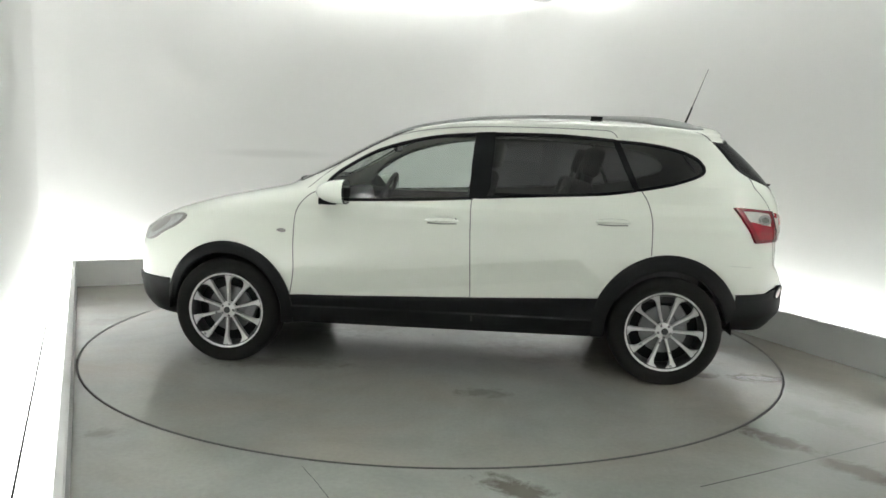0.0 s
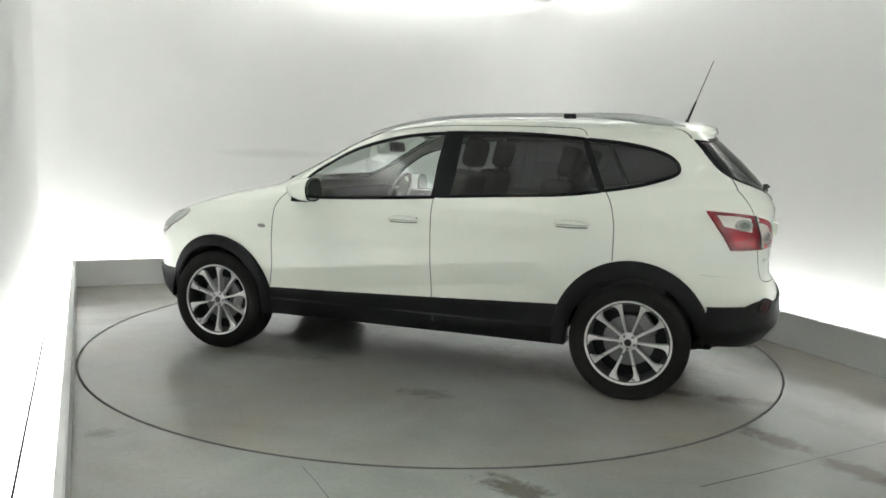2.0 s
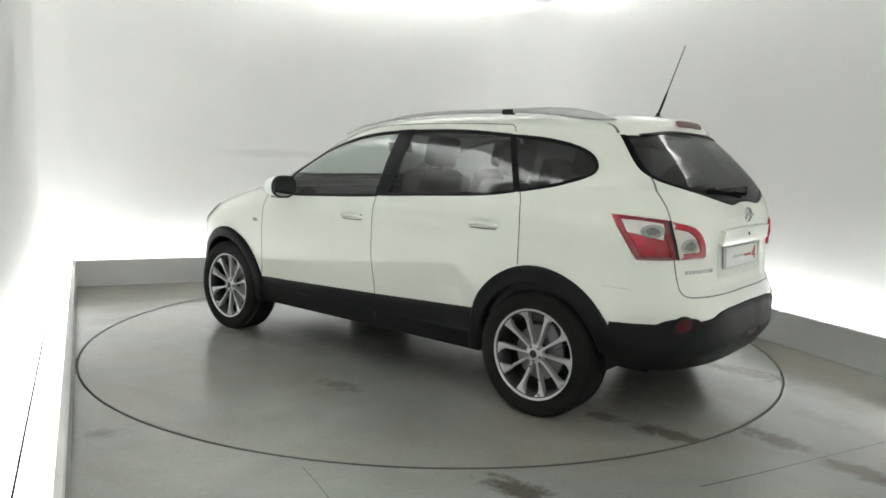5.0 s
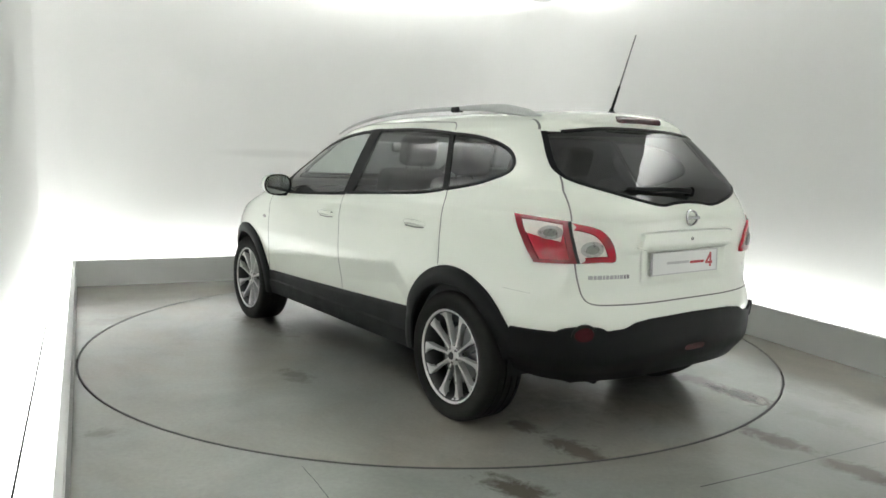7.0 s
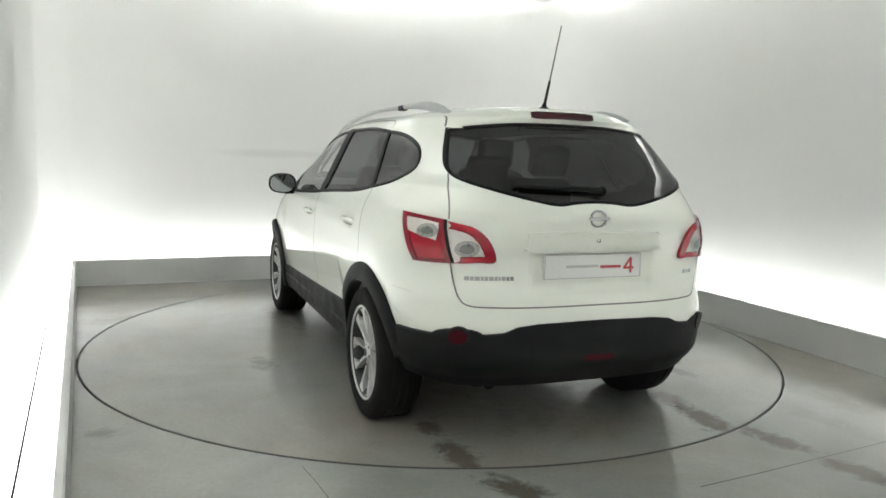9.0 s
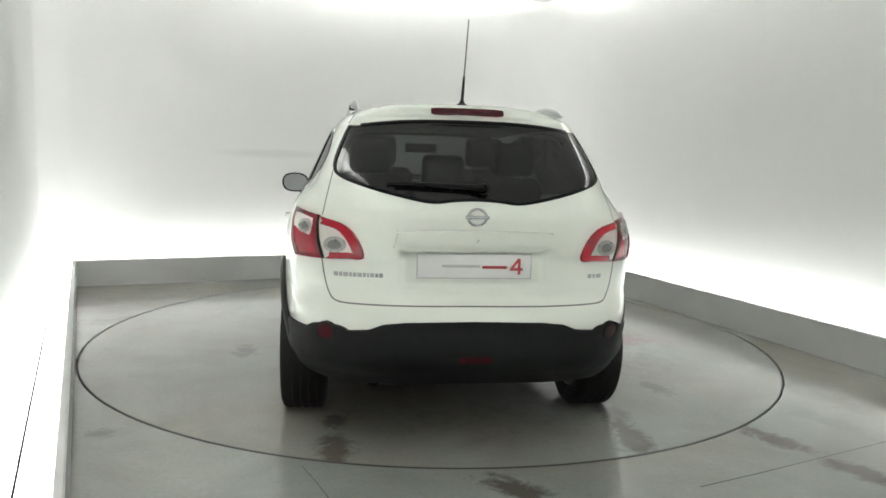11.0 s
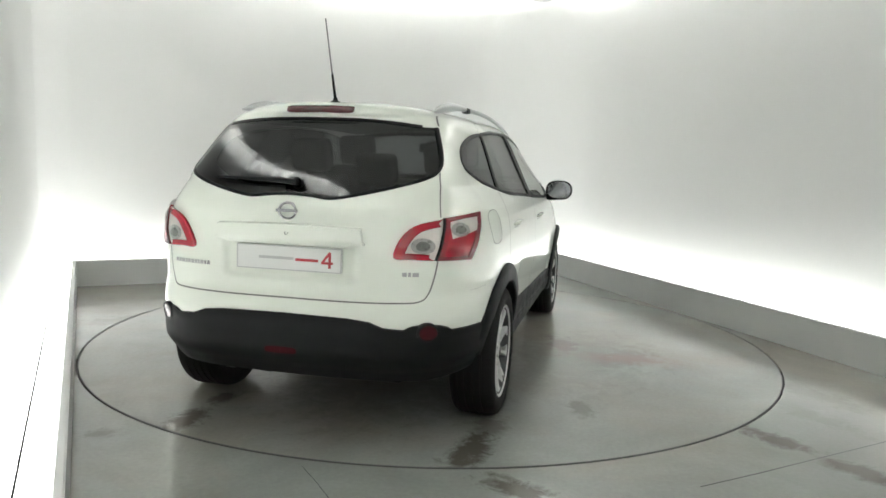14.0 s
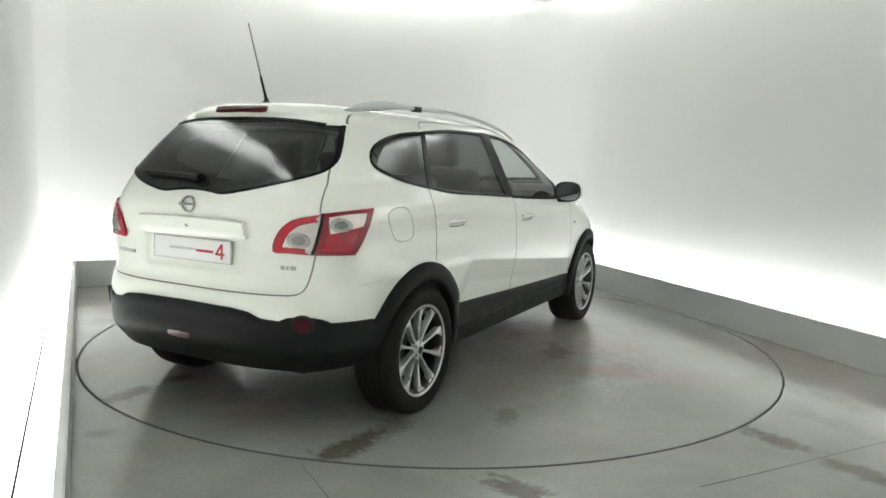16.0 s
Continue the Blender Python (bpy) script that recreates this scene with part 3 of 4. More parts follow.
def body_shell():
    zs = []
    z = 0.42
    while z < 1.612:
        zs.append(z)
        z += 0.009 if z < 1.5 else (0.007 if z < 1.585 else 0.0035)
    zs.append(1.612)
    us = [i / 60 for i in range(60)] + [1 + i / 150 for i in range(150)] + [2 + i / 120 for i in range(121)]
    cuts = [shrunk(p, 0.004) for p in (WIN_FRONT, WIN_REAR, WIN_QUARTER)]
    tail, wind = WIN_TAIL, shrunk(WIN_WIND, 0.02)
    bm = bmesh.new()
    for s in (1, -1):
        rows = [[Vector((p.x, p.y * s, p.z)) for p in (around(u, z) for u in us)] for z in zs]
        vs = [[bm.verts.new(p) for p in r] for r in rows]
        for i in range(len(zs) - 1):
            for j in range(len(us) - 1):
                q = [vs[i][j], vs[i][j + 1], vs[i + 1][j + 1], vs[i + 1][j]]
                c = (q[0].co + q[1].co + q[2].co + q[3].co) / 4
                u = us[j]
                if 0.6 < u < 2.75 and abs(c.y) > 0.4 and any(inside(k, c.x, c.z) for k in cuts):
                    continue
                if u > 2.2 and c.x < -1.4 and inside(tail, c.y, c.z):
                    continue
                if u < 0.95 and c.x < 1.25 and inside(wind, c.y, c.z):
                    continue
                if abs(c.y) > 0.45 and any(math.hypot(c.x - x, c.z - WHEEL_Z) < 0.40 for x in (WHEEL_F, WHEEL_R)):
                    continue
                bm.faces.new(q if s > 0 else q[::-1])
        bm.faces.new([v for v in vs[-1]])
    loose = [v for v in bm.verts if not v.link_faces]
    bmesh.ops.delete(bm, geom=loose, context="VERTS")
    bmesh.ops.remove_doubles(bm, verts=bm.verts, dist=0.0006)
    bmesh.ops.recalc_face_normals(bm, faces=bm.faces)
    return bm


DOOR_FRONT = [(.955, .40), (.93, .6), (.93, .75), (.925, .9), (.905, 1.0), (.845, 1.075), (.80, 1.10), (.62, 1.325), (.45, 1.42), (.25, 1.485), (0, 1.52), (-.21, 1.532), (-.168, 1.05), (-.18, .40)]
DOOR_REAR = [(-.18, .40), (-.168, 1.05), (-.21, 1.532), (-.6, 1.536), (-1.01, 1.522), (-1.05, 1.485), (-1.19, 1.166), (-1.25, 1.0), (-1.255, .76), (-1.1, .70), (-.96, .40)]


def panel_of(c):
    """Which panel of the shell a point belongs to."""
    if abs(c.y) > 0.5:
        for name, poly in (("front_door", DOOR_FRONT), ("rear_door", DOOR_REAR)):
            if inside(poly, c.x, c.z):
                return name + (" left" if c.y > 0 else " right")
    if c.x < -1.4 and .688 < c.z < 1.515 and abs(c.y) < tab(c.z, (.69, .72, .8, .885, 1.067, 1.16, 1.259, 1.36, 1.5), (.60, .63, .655, .668, .668, .648, .630, .608, .56)):
        return "tailgate"
    if c.x > 1.12 and c.z > .90 and abs(c.y) < .70:
        return "bonnet"
    return "body"


def split_shell(bm):
    """Cuts the shell into its panels, which keep the whole shell's smooth normals."""
    bm.normal_update()
    panels = {}
    for f in bm.faces:
        panels.setdefault(panel_of(f.calc_center_median()), []).append(f)
    for key, faces in panels.items():
        index, verts, normals, polys = {}, [], [], []
        for f in faces:
            for v in f.verts:
                if v not in index:
                    index[v] = len(verts)
                    verts.append(v.co.copy())
                    normals.append(v.normal.copy())
            polys.append([index[v] for v in f.verts])
        name = key.split()[0]
        me = bpy.data.meshes.new(name)
        me.from_pydata(verts, [], polys)
        me.materials.append(M_PAINT)
        me.shade_smooth()
        me.normals_split_custom_set_from_vertices(normals)
        ob = new(name, me)
        ob.parent = car
        tagged(ob, "glossy white painted " + name.replace("_", " "))
    bm.free()


split_shell(body_shell())

# --- glazing ---
def window(name, outline, place, glass, s=1, nu=30, nv=12, label="", width=0.011):
    pane = part(name, fill_patch(outline, place, -0.001, nu, nv, s), glass, car, label)
    part("window_seal", band_patch(outline, place, width, 0.0035, s, outer=0.007), M_TRIM, pane, "glossy black seal")
    return pane


for s in (1, -1):
    window("door_window", WIN_FRONT, on_side, M_GLASS, s, label="clear front door glass")
    window("door_window", WIN_REAR, on_side, M_PRIV, s, label="dark privacy glass")
    window("quarter_window", WIN_QUARTER, on_side, M_PRIV, s, label="dark privacy glass")
    part("door_pillar", fill_patch([(-.155, 1.087), (-.165, 1.492), (-.30, 1.498), (-.275, 1.092)], on_side, 0.006, 8, 14, s), M_TRIM, car, "gloss black pillar cover")
    part("rear_pillar", fill_patch([(-1.022, 1.473), (-1.056, 1.468), (-1.185, 1.168), (-1.148, 1.160)], on_side, 0.0045, 10, 10, s), M_TRIM, car, "gloss black pillar cover")
    part("mirror_triangle", fill_patch([(.63, 1.058), (.80, 1.088), (.71, 1.185)], on_side, 0.006, 10, 6, s), M_TRIM, car)

tail_pane = part("rear_window", fill_patch(WIN_TAIL, on_rear, -0.001, 44, 14), M_REARGLASS, car, "dark privacy rear window glass")
part("window_seal", band_patch(WIN_TAIL, on_rear, 0.007, 0.003, outer=0.006), M_TRIM, tail_pane, "black painted glass edge")


def on_front(y, z, off=0.0, s=1):
    n = normal_at(lambda a, c: Vector((front_x(a, c), a, c)), y, z)
    n = n if n.x > 0 else -n
    return Vector((front_x(y, z), y, z)) + n * off


windscreen = part("windscreen", fill_patch(WIN_WIND, on_front, -0.001, 40, 14), M_GLASS, car, "clear windscreen")
part("window_seal", band_patch(WIN_WIND, on_front, 0.035, 0.003, outer=0.003), M_TRIM, windscreen, "black painted glass edge")


# --- black lower cladding ---
def cladding(name, u0, u1, zlo, zhi, off, label, n=60, nv=9, sides=(1,), ridge=0.0):
    """A thick skirt round the body; zlo and zhi give its edges along u."""
    us = [u0 + (u1 - u0) * i / n for i in range(n + 1)]
    cols = []
    for s in sides:
        seq = us if s == sides[0] else us[::-1]
        for u in seq:
            a, b = zlo(u), zhi(u)
            col = [on_around(u, a + 0.02, -0.10, s) + Vector((0, 0, -0.015)), on_around(u, a, off * 0.2, s)]
            col += [on_around(u, a + (b - a) * j / nv, off * (1.0 if 0 < j < nv else 0.75) + ridge * max(0.0, 1 - abs(j / nv - .45) / .3), s) for j in range(nv + 1)]
            col += [on_around(u, b + 0.004, -0.012, s)]
            cols.append(col)
    bm = grid_bm(cols)
    bmesh.ops.remove_doubles(bm, verts=bm.verts, dist=0.0004)
    bmesh.ops.recalc_face_normals(bm, faces=bm.faces)
    return part(name, bm, M_BLACK, car, label)


def sill_top(x):
    return tab(-x, (-1.0, -.6, .2, 1.0), (.447, .455, .481, .512))


for s in (1, -1):
    rows = []
    for i in range(61):
        x = .985 - 1.985 * i / 60
        zt = sill_top(x)
        rows.append([on_side(x, .265, -.12, s) + Vector((0, 0, -.01)), on_side(x, .262, -.01, s), on_side(x, .275, .014, s), on_side(x, .33, .020, s), on_side(x, .375, .020, s), on_side(x, .385, .012, s),
                     on_side(x, zt - .03, .012, s), on_side(x, zt - .008, .011, s), on_side(x, zt, .006, s), on_side(x, zt + .003, -.01, s)])
    bm = grid_bm(rows)
    bmesh.ops.recalc_face_normals(bm, faces=bm.faces)
    sill = part("sill", bm, M_BLACK, car, "black plastic sill cladding")
    part("sill_joint", grid_bm([[on_side(x, z, .0225, s) for z in (.335, .355, .372)] for x in (-.20, -.188)]), M_GAP, sill)


def y_of_u(u, z=0.57):
    return around(u, z).y


def rear_top(u):
    y = y_of_u(u)
    base = tab(y, (0, .30, .40, .46, .60, .80, .86), (.622, .618, .608, .584, .572, .563, .561))
    bump = max(0.0, 1 - ((y - .640) / .085) ** 2)
    return base + 0.028 * math.sqrt(bump)


def rear_bottom(u):
    y = y_of_u(u, .4)
    return tab(y, (0, .3, .5, .62, .72, .84), (.340, .340, .335, .325, .335, .365))


U_RW = around_of(-1.775, .85, .5)
cladding("rear_bumper", U_RW, 3.0, rear_bottom, rear_top, 0.016, "black textured plastic rear bumper", n=70, nv=14, sides=(1, -1), ridge=0.014)
U_FW = max((i / 200 for i in range(200)), key=lambda u: -abs(around(u, .4).x - 1.765))
cladding("front_bumper", U_FW, 0.0, lambda u: .27, lambda u: tab(u, (0, .5, .86), (.48, .50, .505)), 0.016, "black textured plastic front bumper skirt", n=40, sides=(1, -1))

for s in (1, -1):
    for wx, r_out, a0, a1 in ((WHEEL_F, .445, 8, 187), (WHEEL_R, .466, -6, 169)):
        rows = []
        for i in range(57):
            a = radians(a0 + (a1 - a0) * i / 56)
            rx = 0.955

            def at(r, off):
                x, z = wx + r * rx * math.cos(a), WHEEL_Z + r * math.sin(a)
                return on_side(x, max(.25, z), off + (.005 if wx > 0 and off > 0 else 0), s)
            inner = at(.372, .016)
            deep = Vector((inner.x, inner.y - s * 0.09, inner.z))
            rows.append([deep, inner, at(.380, .024), at(.41, .026), at(r_out - .012, .022), at(r_out, .012), at(r_out + .003, -.008)])
        bm = grid_bm(rows)
        bmesh.ops.recalc_face_normals(bm, faces=bm.faces)
        part("wheel_arch", bm, M_BLACK, car, "black plastic wheel arch flare")
        rows = []
        for i in range(33):
            a = radians(-2 + 184 * i / 32)
            x, z = wx + .398 * math.cos(a), WHEEL_Z + .398 * math.sin(a)
            rows.append([(x, s * .82, z), (x, s * .7, z), (x, s * .48, z), (wx + .02 * math.cos(a), s * .48, WHEEL_Z + .02 * math.sin(a))])
        part("arch_liner", grid_bm([[Vector(p) for p in r] for r in rows]), M_BLACK, car)

# --- underside ---
bm = bmesh.new()
box_into(bm, (1.9, 1.42, .10), pose(0.0, 0, .30), .03)
# end boxes are set low to block light under the car
box_into(bm, (.75, .92, .20), pose(-1.45, 0, .335), .03)
box_into(bm, (.75, .92, .20), pose(1.45, 0, .30), .03)
box_into(bm, (.24, 1.0, .08), pose(-1.92, 0, .39), .03)
part("underbody", bm, M_BLACK, car, "dark underside with floor pan")
part("exhaust", tube_bm([(-1.2, .25, .24), (-1.7, .3, .25), (-1.88, .42, .30), (-1.95, .43, .30)], [.03, .06, .035, .03], 12), M_BLACK, car, "black exhaust")
part("rear_axle", tube_bm([(WHEEL_R, -.66, .30), (WHEEL_R, .66, .30)], .04, 10), M_BLACK, car)


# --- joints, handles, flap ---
# flat dark strips painted in place of the shaded gaps between panels
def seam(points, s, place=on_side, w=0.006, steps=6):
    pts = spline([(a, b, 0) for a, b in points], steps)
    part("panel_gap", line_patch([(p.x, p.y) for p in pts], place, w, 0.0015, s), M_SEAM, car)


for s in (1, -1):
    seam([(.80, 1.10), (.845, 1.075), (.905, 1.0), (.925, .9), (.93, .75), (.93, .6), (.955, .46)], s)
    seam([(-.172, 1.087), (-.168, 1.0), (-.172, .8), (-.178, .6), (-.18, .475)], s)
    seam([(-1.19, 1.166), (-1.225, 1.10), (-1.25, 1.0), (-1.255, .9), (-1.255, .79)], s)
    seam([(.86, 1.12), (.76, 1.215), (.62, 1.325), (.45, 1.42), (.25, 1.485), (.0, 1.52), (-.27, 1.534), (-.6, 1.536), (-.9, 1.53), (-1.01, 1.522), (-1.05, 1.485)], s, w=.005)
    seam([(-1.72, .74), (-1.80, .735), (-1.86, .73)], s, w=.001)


def handle(x, z, s):
    base = part("door_handle", fill_patch(ring_loop([(x + .085, z), (x + .05, z + .032), (x - .04, z + .034), (x - .085, z + .004), (x - .05, z - .020), (x + .05, z - .022)], 4), on_side, 0.0015, 18, 6, s), M_PAINT, car, "white painted door handle recess")
    rows = []
    for i in range(15):
        k = -1 + 2 * i / 14
        h = .0135 * math.sqrt(max(0.02, 1 - abs(k) ** 4))
        lift = .036 * (1 - k ** 4) + .002
        cx, cz = x + .105 * k, z - .004 + .006 * (1 - k * k)
        rows.append([on_side(cx, cz - h, lift * .55, s), on_side(cx, cz - h * .6, lift, s), on_side(cx, cz + h * .6, lift, s), on_side(cx, cz + h, lift * .55, s), on_side(cx, cz, lift * .4, s)])
    bm = grid_bm(rows, close_v=True)
    bmesh.ops.recalc_face_normals(bm, faces=bm.faces)
    part("grip", bm, M_PAINT, base)
    # dark line painted as the shade under the grip
    part("joint_shade", line_patch([(x - .09 + .18 * i / 8, z - .025 + .004 * abs(i / 4 - 1)) for i in range(9)], on_side, .006, .003, s), M_SEAM, base)
    return base


for s in (1, -1):
    h = handle(.005, .956, s)
    part("keyhole", lathe_bm([(.0, .004), (.008, .004), (.008, -.004)], 12), M_BLACK, h).matrix_basis = Matrix.Translation(on_side(-.08, .959, .012, s))
    handle(-1.02, .983, s)
    part("side_repeater", fill_patch(ring_loop([(1.035, .855), (1.015, .868), (.985, .865), (.975, .852), (1.0, .843)], 4), on_side, .005, 10, 4, s), M_LAMP, car, "small clear side repeater lamp")
flap = ring_loop([(-1.44, .98), (-1.38, 1.02), (-1.28, 1.02), (-1.255, .96), (-1.27, .88), (-1.34, .86), (-1.42, .88)], 5)
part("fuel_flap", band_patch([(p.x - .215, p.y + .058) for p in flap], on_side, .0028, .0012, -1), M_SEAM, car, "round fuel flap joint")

# --- tail lights ---
U1 = lambda x, y, z: around_of(x, y, z)
TIP, LOW = (U1(-1.725, .781, 1.082), 1.082), (U1(-1.878, .791, .877), .877)
SEAM_T, SEAM_B = (U1(-1.957, .67, 1.06), 1.062), (U1(-2.029, .668, .885), .880)
IN_T, IN_M, IN_B = (U1(-2.03, .565, 1.03), 1.030), (U1(-2.075, .503, .965), .965), (U1(-2.083, .494, .9), .890)


def lerp2(a, b, t):
    return (a[0] + (b[0] - a[0]) * t, a[1] + (b[1] - a[1]) * t)


for s in (1, -1):
    outer = ring_loop([TIP, lerp2(TIP, SEAM_T, .5), SEAM_T, lerp2(SEAM_T, SEAM_B, .5), SEAM_B, lerp2(SEAM_B, LOW, .5), LOW, lerp2(LOW, TIP, .55)], 4, (0, 2, 4, 6))
    inner = ring_loop([(SEAM_T[0] + .005, SEAM_T[1] - .004), IN_T, IN_M, IN_B, lerp2(IN_B, SEAM_B, .4), (SEAM_B[0] + .005, SEAM_B[1]), lerp2((SEAM_B[0] + .005, SEAM_B[1]), (SEAM_T[0] + .005, SEAM_T[1]), .5)], 4, (0, 5))
    lamp = part("tail_light", fill_patch(outer, on_around, .010, 24, 12, s), M_RED, car, "red and clear tail light with red rim")
    part("rim", band_patch(outer, on_around, .016, .015, s, outer=.002, sink=.01), M_RIM, lamp, "dark red lens rim")

    def along_top(t, z):
        return (TIP[0] + (SEAM_T[0] - TIP[0]) * t, z)
    clear = ring_loop([along_top(.13, 1.061), along_top(.55, 1.056), along_top(.95, 1.044), along_top(.95, .972), along_top(.62, .988), along_top(.28, 1.006)], 3, (0, 2, 3, 4, 5))
    part("clear_lens", fill_patch(clear, on_around, .0135, 16, 6, s), M_CLEAR, lamp, "clear indicator lens")

    def bowl(thing, cu, cz, a, b):
        """A flat reflector disc whose darker centre paints the shade of a bowl."""
        for name, k, off, m in (("lamp_bowl", 1.0, .0165, M_BOWL), ("bowl_recess_shade", .58, .0180, M_RECESS_SHADE)):
            part(name, fill_patch([(cu + k * a * math.cos(q * math.tau / 20), cz + k * b * math.sin(q * math.tau / 20)) for q in range(20)], on_around, off, 10, 6, s), m, thing)
    bowl(lamp, along_top(.74, 0)[0], 1.010, .028, .030)
    part("divider", line_patch([lerp2((SEAM_T[0] + .0025, SEAM_T[1]), (SEAM_B[0] + .0025, SEAM_B[1]), k / 8) for k in range(9)], on_around, .008, .0160, s), M_TRIM, lamp)
    lamp2 = part("tail_light", fill_patch(inner, on_around, .010, 24, 12, s), M_CLEAR, car, "clear reversing lamp with red rim on the tailgate")
    part("rim", band_patch(inner, on_around, .028, .014, s, outer=.002, sink=.01, keep=(0, 21)), M_RED, lamp2, "red lens rim")
    bowl(lamp2, SEAM_T[0] + .55 * (IN_M[0] - SEAM_T[0]), .945, .030, .034)

# --- tailgate ---
gate = [(.625, 1.262), (.648, 1.16), (.668, 1.067)]
gate2 = [(.668, .880), (.655, .80), (.634, .73), (.60, .697), (.5, .69), (.25, .686), (0, .686)]
for s in (1, -1):
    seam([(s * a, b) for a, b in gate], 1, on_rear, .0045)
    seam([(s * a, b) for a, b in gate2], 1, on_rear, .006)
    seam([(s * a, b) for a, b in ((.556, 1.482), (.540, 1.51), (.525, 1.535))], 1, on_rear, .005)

garnish = ring_loop([(.34, 1.0), (.31, 1.012), (0, 1.018), (-.31, 1.012), (-.34, 1.0), (-.345, .955), (-.33, .942), (0, .940), (.33, .942), (.345, .955)], 4)
garn = part("tailgate_grip", fill_patch(garnish, on_rear, .026, 30, 8), M_PAINT, car, "white painted grip bar above the plate")
part("edge", band_patch(garnish, on_rear, .012, .0265, sink=.004, outer=.004), M_PAINT, garn)
# dark strips painted as the shade below and along the grip bar
part("joint_shade", fill_patch([(.30, .940), (-.30, .940), (-.30, .929), (.30, .929)], on_rear, .004, 20, 2), M_SEAM, garn)
part("joint_shade", line_patch([(.345 - .69 * i / 30, 1.018 - .006 * abs(i / 15 - 1) ** 3) for i in range(31)], on_rear, .004, .002), M_SEAM, garn)
part("camera_eye", lathe_bm([(.0, -.004), (.007, -.004), (.008, .004)], 14), M_BLACK, garn).matrix_basis = Matrix.Translation(on_rear(0, .982, .026)) @ pose(0, 0, 0, 0, 0, 90)

plate_tilt = math.degrees(math.atan2(rear_x(0, .92) - rear_x(0, .81), .11))
plate = part("number_plate", box_bm((.012, .512, .112), pose(0, 0, 0), .003), M_PLATE, car, "white dealer plate with printed bars")
plate.matrix_basis = pose(rear_x(0, .862) - .014, .002, .862, 0, plate_tilt, 0)
for y, z, w, h, m in ((.060, 0, .17, .012, M_PLATE_GREY), (-.090, -.004, .11, .012, M_PLATE_RED)):
    part("printed_bar", box_bm((.002, w, h), pose(-.0072, y, z)), m, plate, smooth=False)
bm = bmesh.new()
box_into(bm, (.002, .012, .070), pose(-.0072, -.200, .0))
box_into(bm, (.002, .056, .011), pose(-.0073, -.188, -.012))
box_into(bm, (.002, .060, .011), pose(-.0074, -.1825, .012, -52.7))
part("printed_mark", bm, M_PLATE_RED, plate, smooth=False)
bm = bmesh.new()
for y, z, w, h in ((0, .053, .508, .004), (0, -.053, .508, .004), (.254, 0, .004, .11), (-.254, 0, .004, .11)):
    box_into(bm, (.004, w, h), pose(-.0065, y, z))
part("plate_frame", bm, M_PLATE_GREY, plate, smooth=False)

rows = []
for i in range(33):
    a = math.tau * i / 32
    ring = []
    for k in range(8):
        b = math.tau * k / 8
        r = .040 + .006 * math.cos(b)
        ring.append(on_rear(r * math.cos(a), 1.078 + .85 * r * math.sin(a), .006 + .005 * math.sin(b)))
    rows.append(ring)
bm = grid_bm(rows, close_v=True)
bmesh.ops.recalc_face_normals(bm, faces=bm.faces)
ringob = part("emblem", bm, M_CHROME, car, "round chrome emblem with a plain bar")
part("bar", box_bm((.010, .104, .014), Matrix.Translation(on_rear(0, 1.078, .012)), .003), M_CHROME, ringob)
y = .618
for w in (.020, .014, .022, .012, .016, .020, .014, .010, .018, .014, .016):
    y -= w + .0035
    part("badge_bar", fill_patch([(y + w, .807), (y + w, .825), (y, .825), (y, .807)], on_rear, .004, 3, 2), M_BADGE, car, "unreadable silver badge lettering as a bar")
for y, w in ((-.525, .02), (-.55, .012), (-.568, .026)):
    part("badge_bar", fill_patch([(y, .808), (y, .826), (y - w, .826), (y - w, .808)], on_rear, .004, 3, 2), M_BADGE, car, "unreadable silver badge lettering as a bar")

# rear wiper with its arm
arm = [(-.03, 1.192), (.10, 1.200), (.24, 1.203), (.36, 1.205)]
wiper = part("rear_wiper", tube_bm([on_rear(y, z, .022) for y, z in arm], [.016, .011, .009, .006], 8), M_BLACK, car, "black rear wiper")
part("blade", tube_bm([on_rear(.12 + .27 * i / 8, 1.212 - .002 * i / 8, .010) for i in range(9)], .006, 6), M_RUBBER, wiper)
part("pivot", lathe_bm([(.0, -.02), (.022, -.018), (.026, .01)], 16), M_BLACK, wiper).matrix_basis = Matrix.Translation(on_rear(-.03, 1.19, .02)) @ pose(0, 0, 0, 0, 0, 90)

# lamps in the rear bumper
for s in (1, -1):
    y = s * .640
    fog = part("fog_lamp", fill_patch([(y + .033 * math.cos(k * math.tau / 24), .566 + .033 * math.sin(k * math.tau / 24)) for k in range(24)], on_rear, .019, 12, 8), M_DARKRED, car, "round dark red fog lamp")
    part("bezel", band_patch([(y + .044 * math.cos(k * math.tau / 28), .566 + .044 * math.sin(k * math.tau / 28)) for k in range(28)], on_rear, .012, .021, sink=0), M_BLACK, fog)
part("bumper_reflector", fill_patch(ring_loop([(.075, .463), (.06, .478), (-.06, .478), (-.075, .463), (-.06, .450), (.06, .450)], 3), on_rear, .0335, 16, 4), M_DARKRED, car, "dark red bumper lamp")
stop_z = 1.546
part("stop_lamp", fill_patch(ring_loop([(.168, stop_z), (.16, stop_z + .014), (0, stop_z + .017), (-.16, stop_z + .014), (-.168, stop_z), (-.16, stop_z - .013), (0, stop_z - .012), (.16, stop_z - .013)], 4), on_rear, .006, 24, 5), M_DARKRED, car, "long red high-level stop lamp")

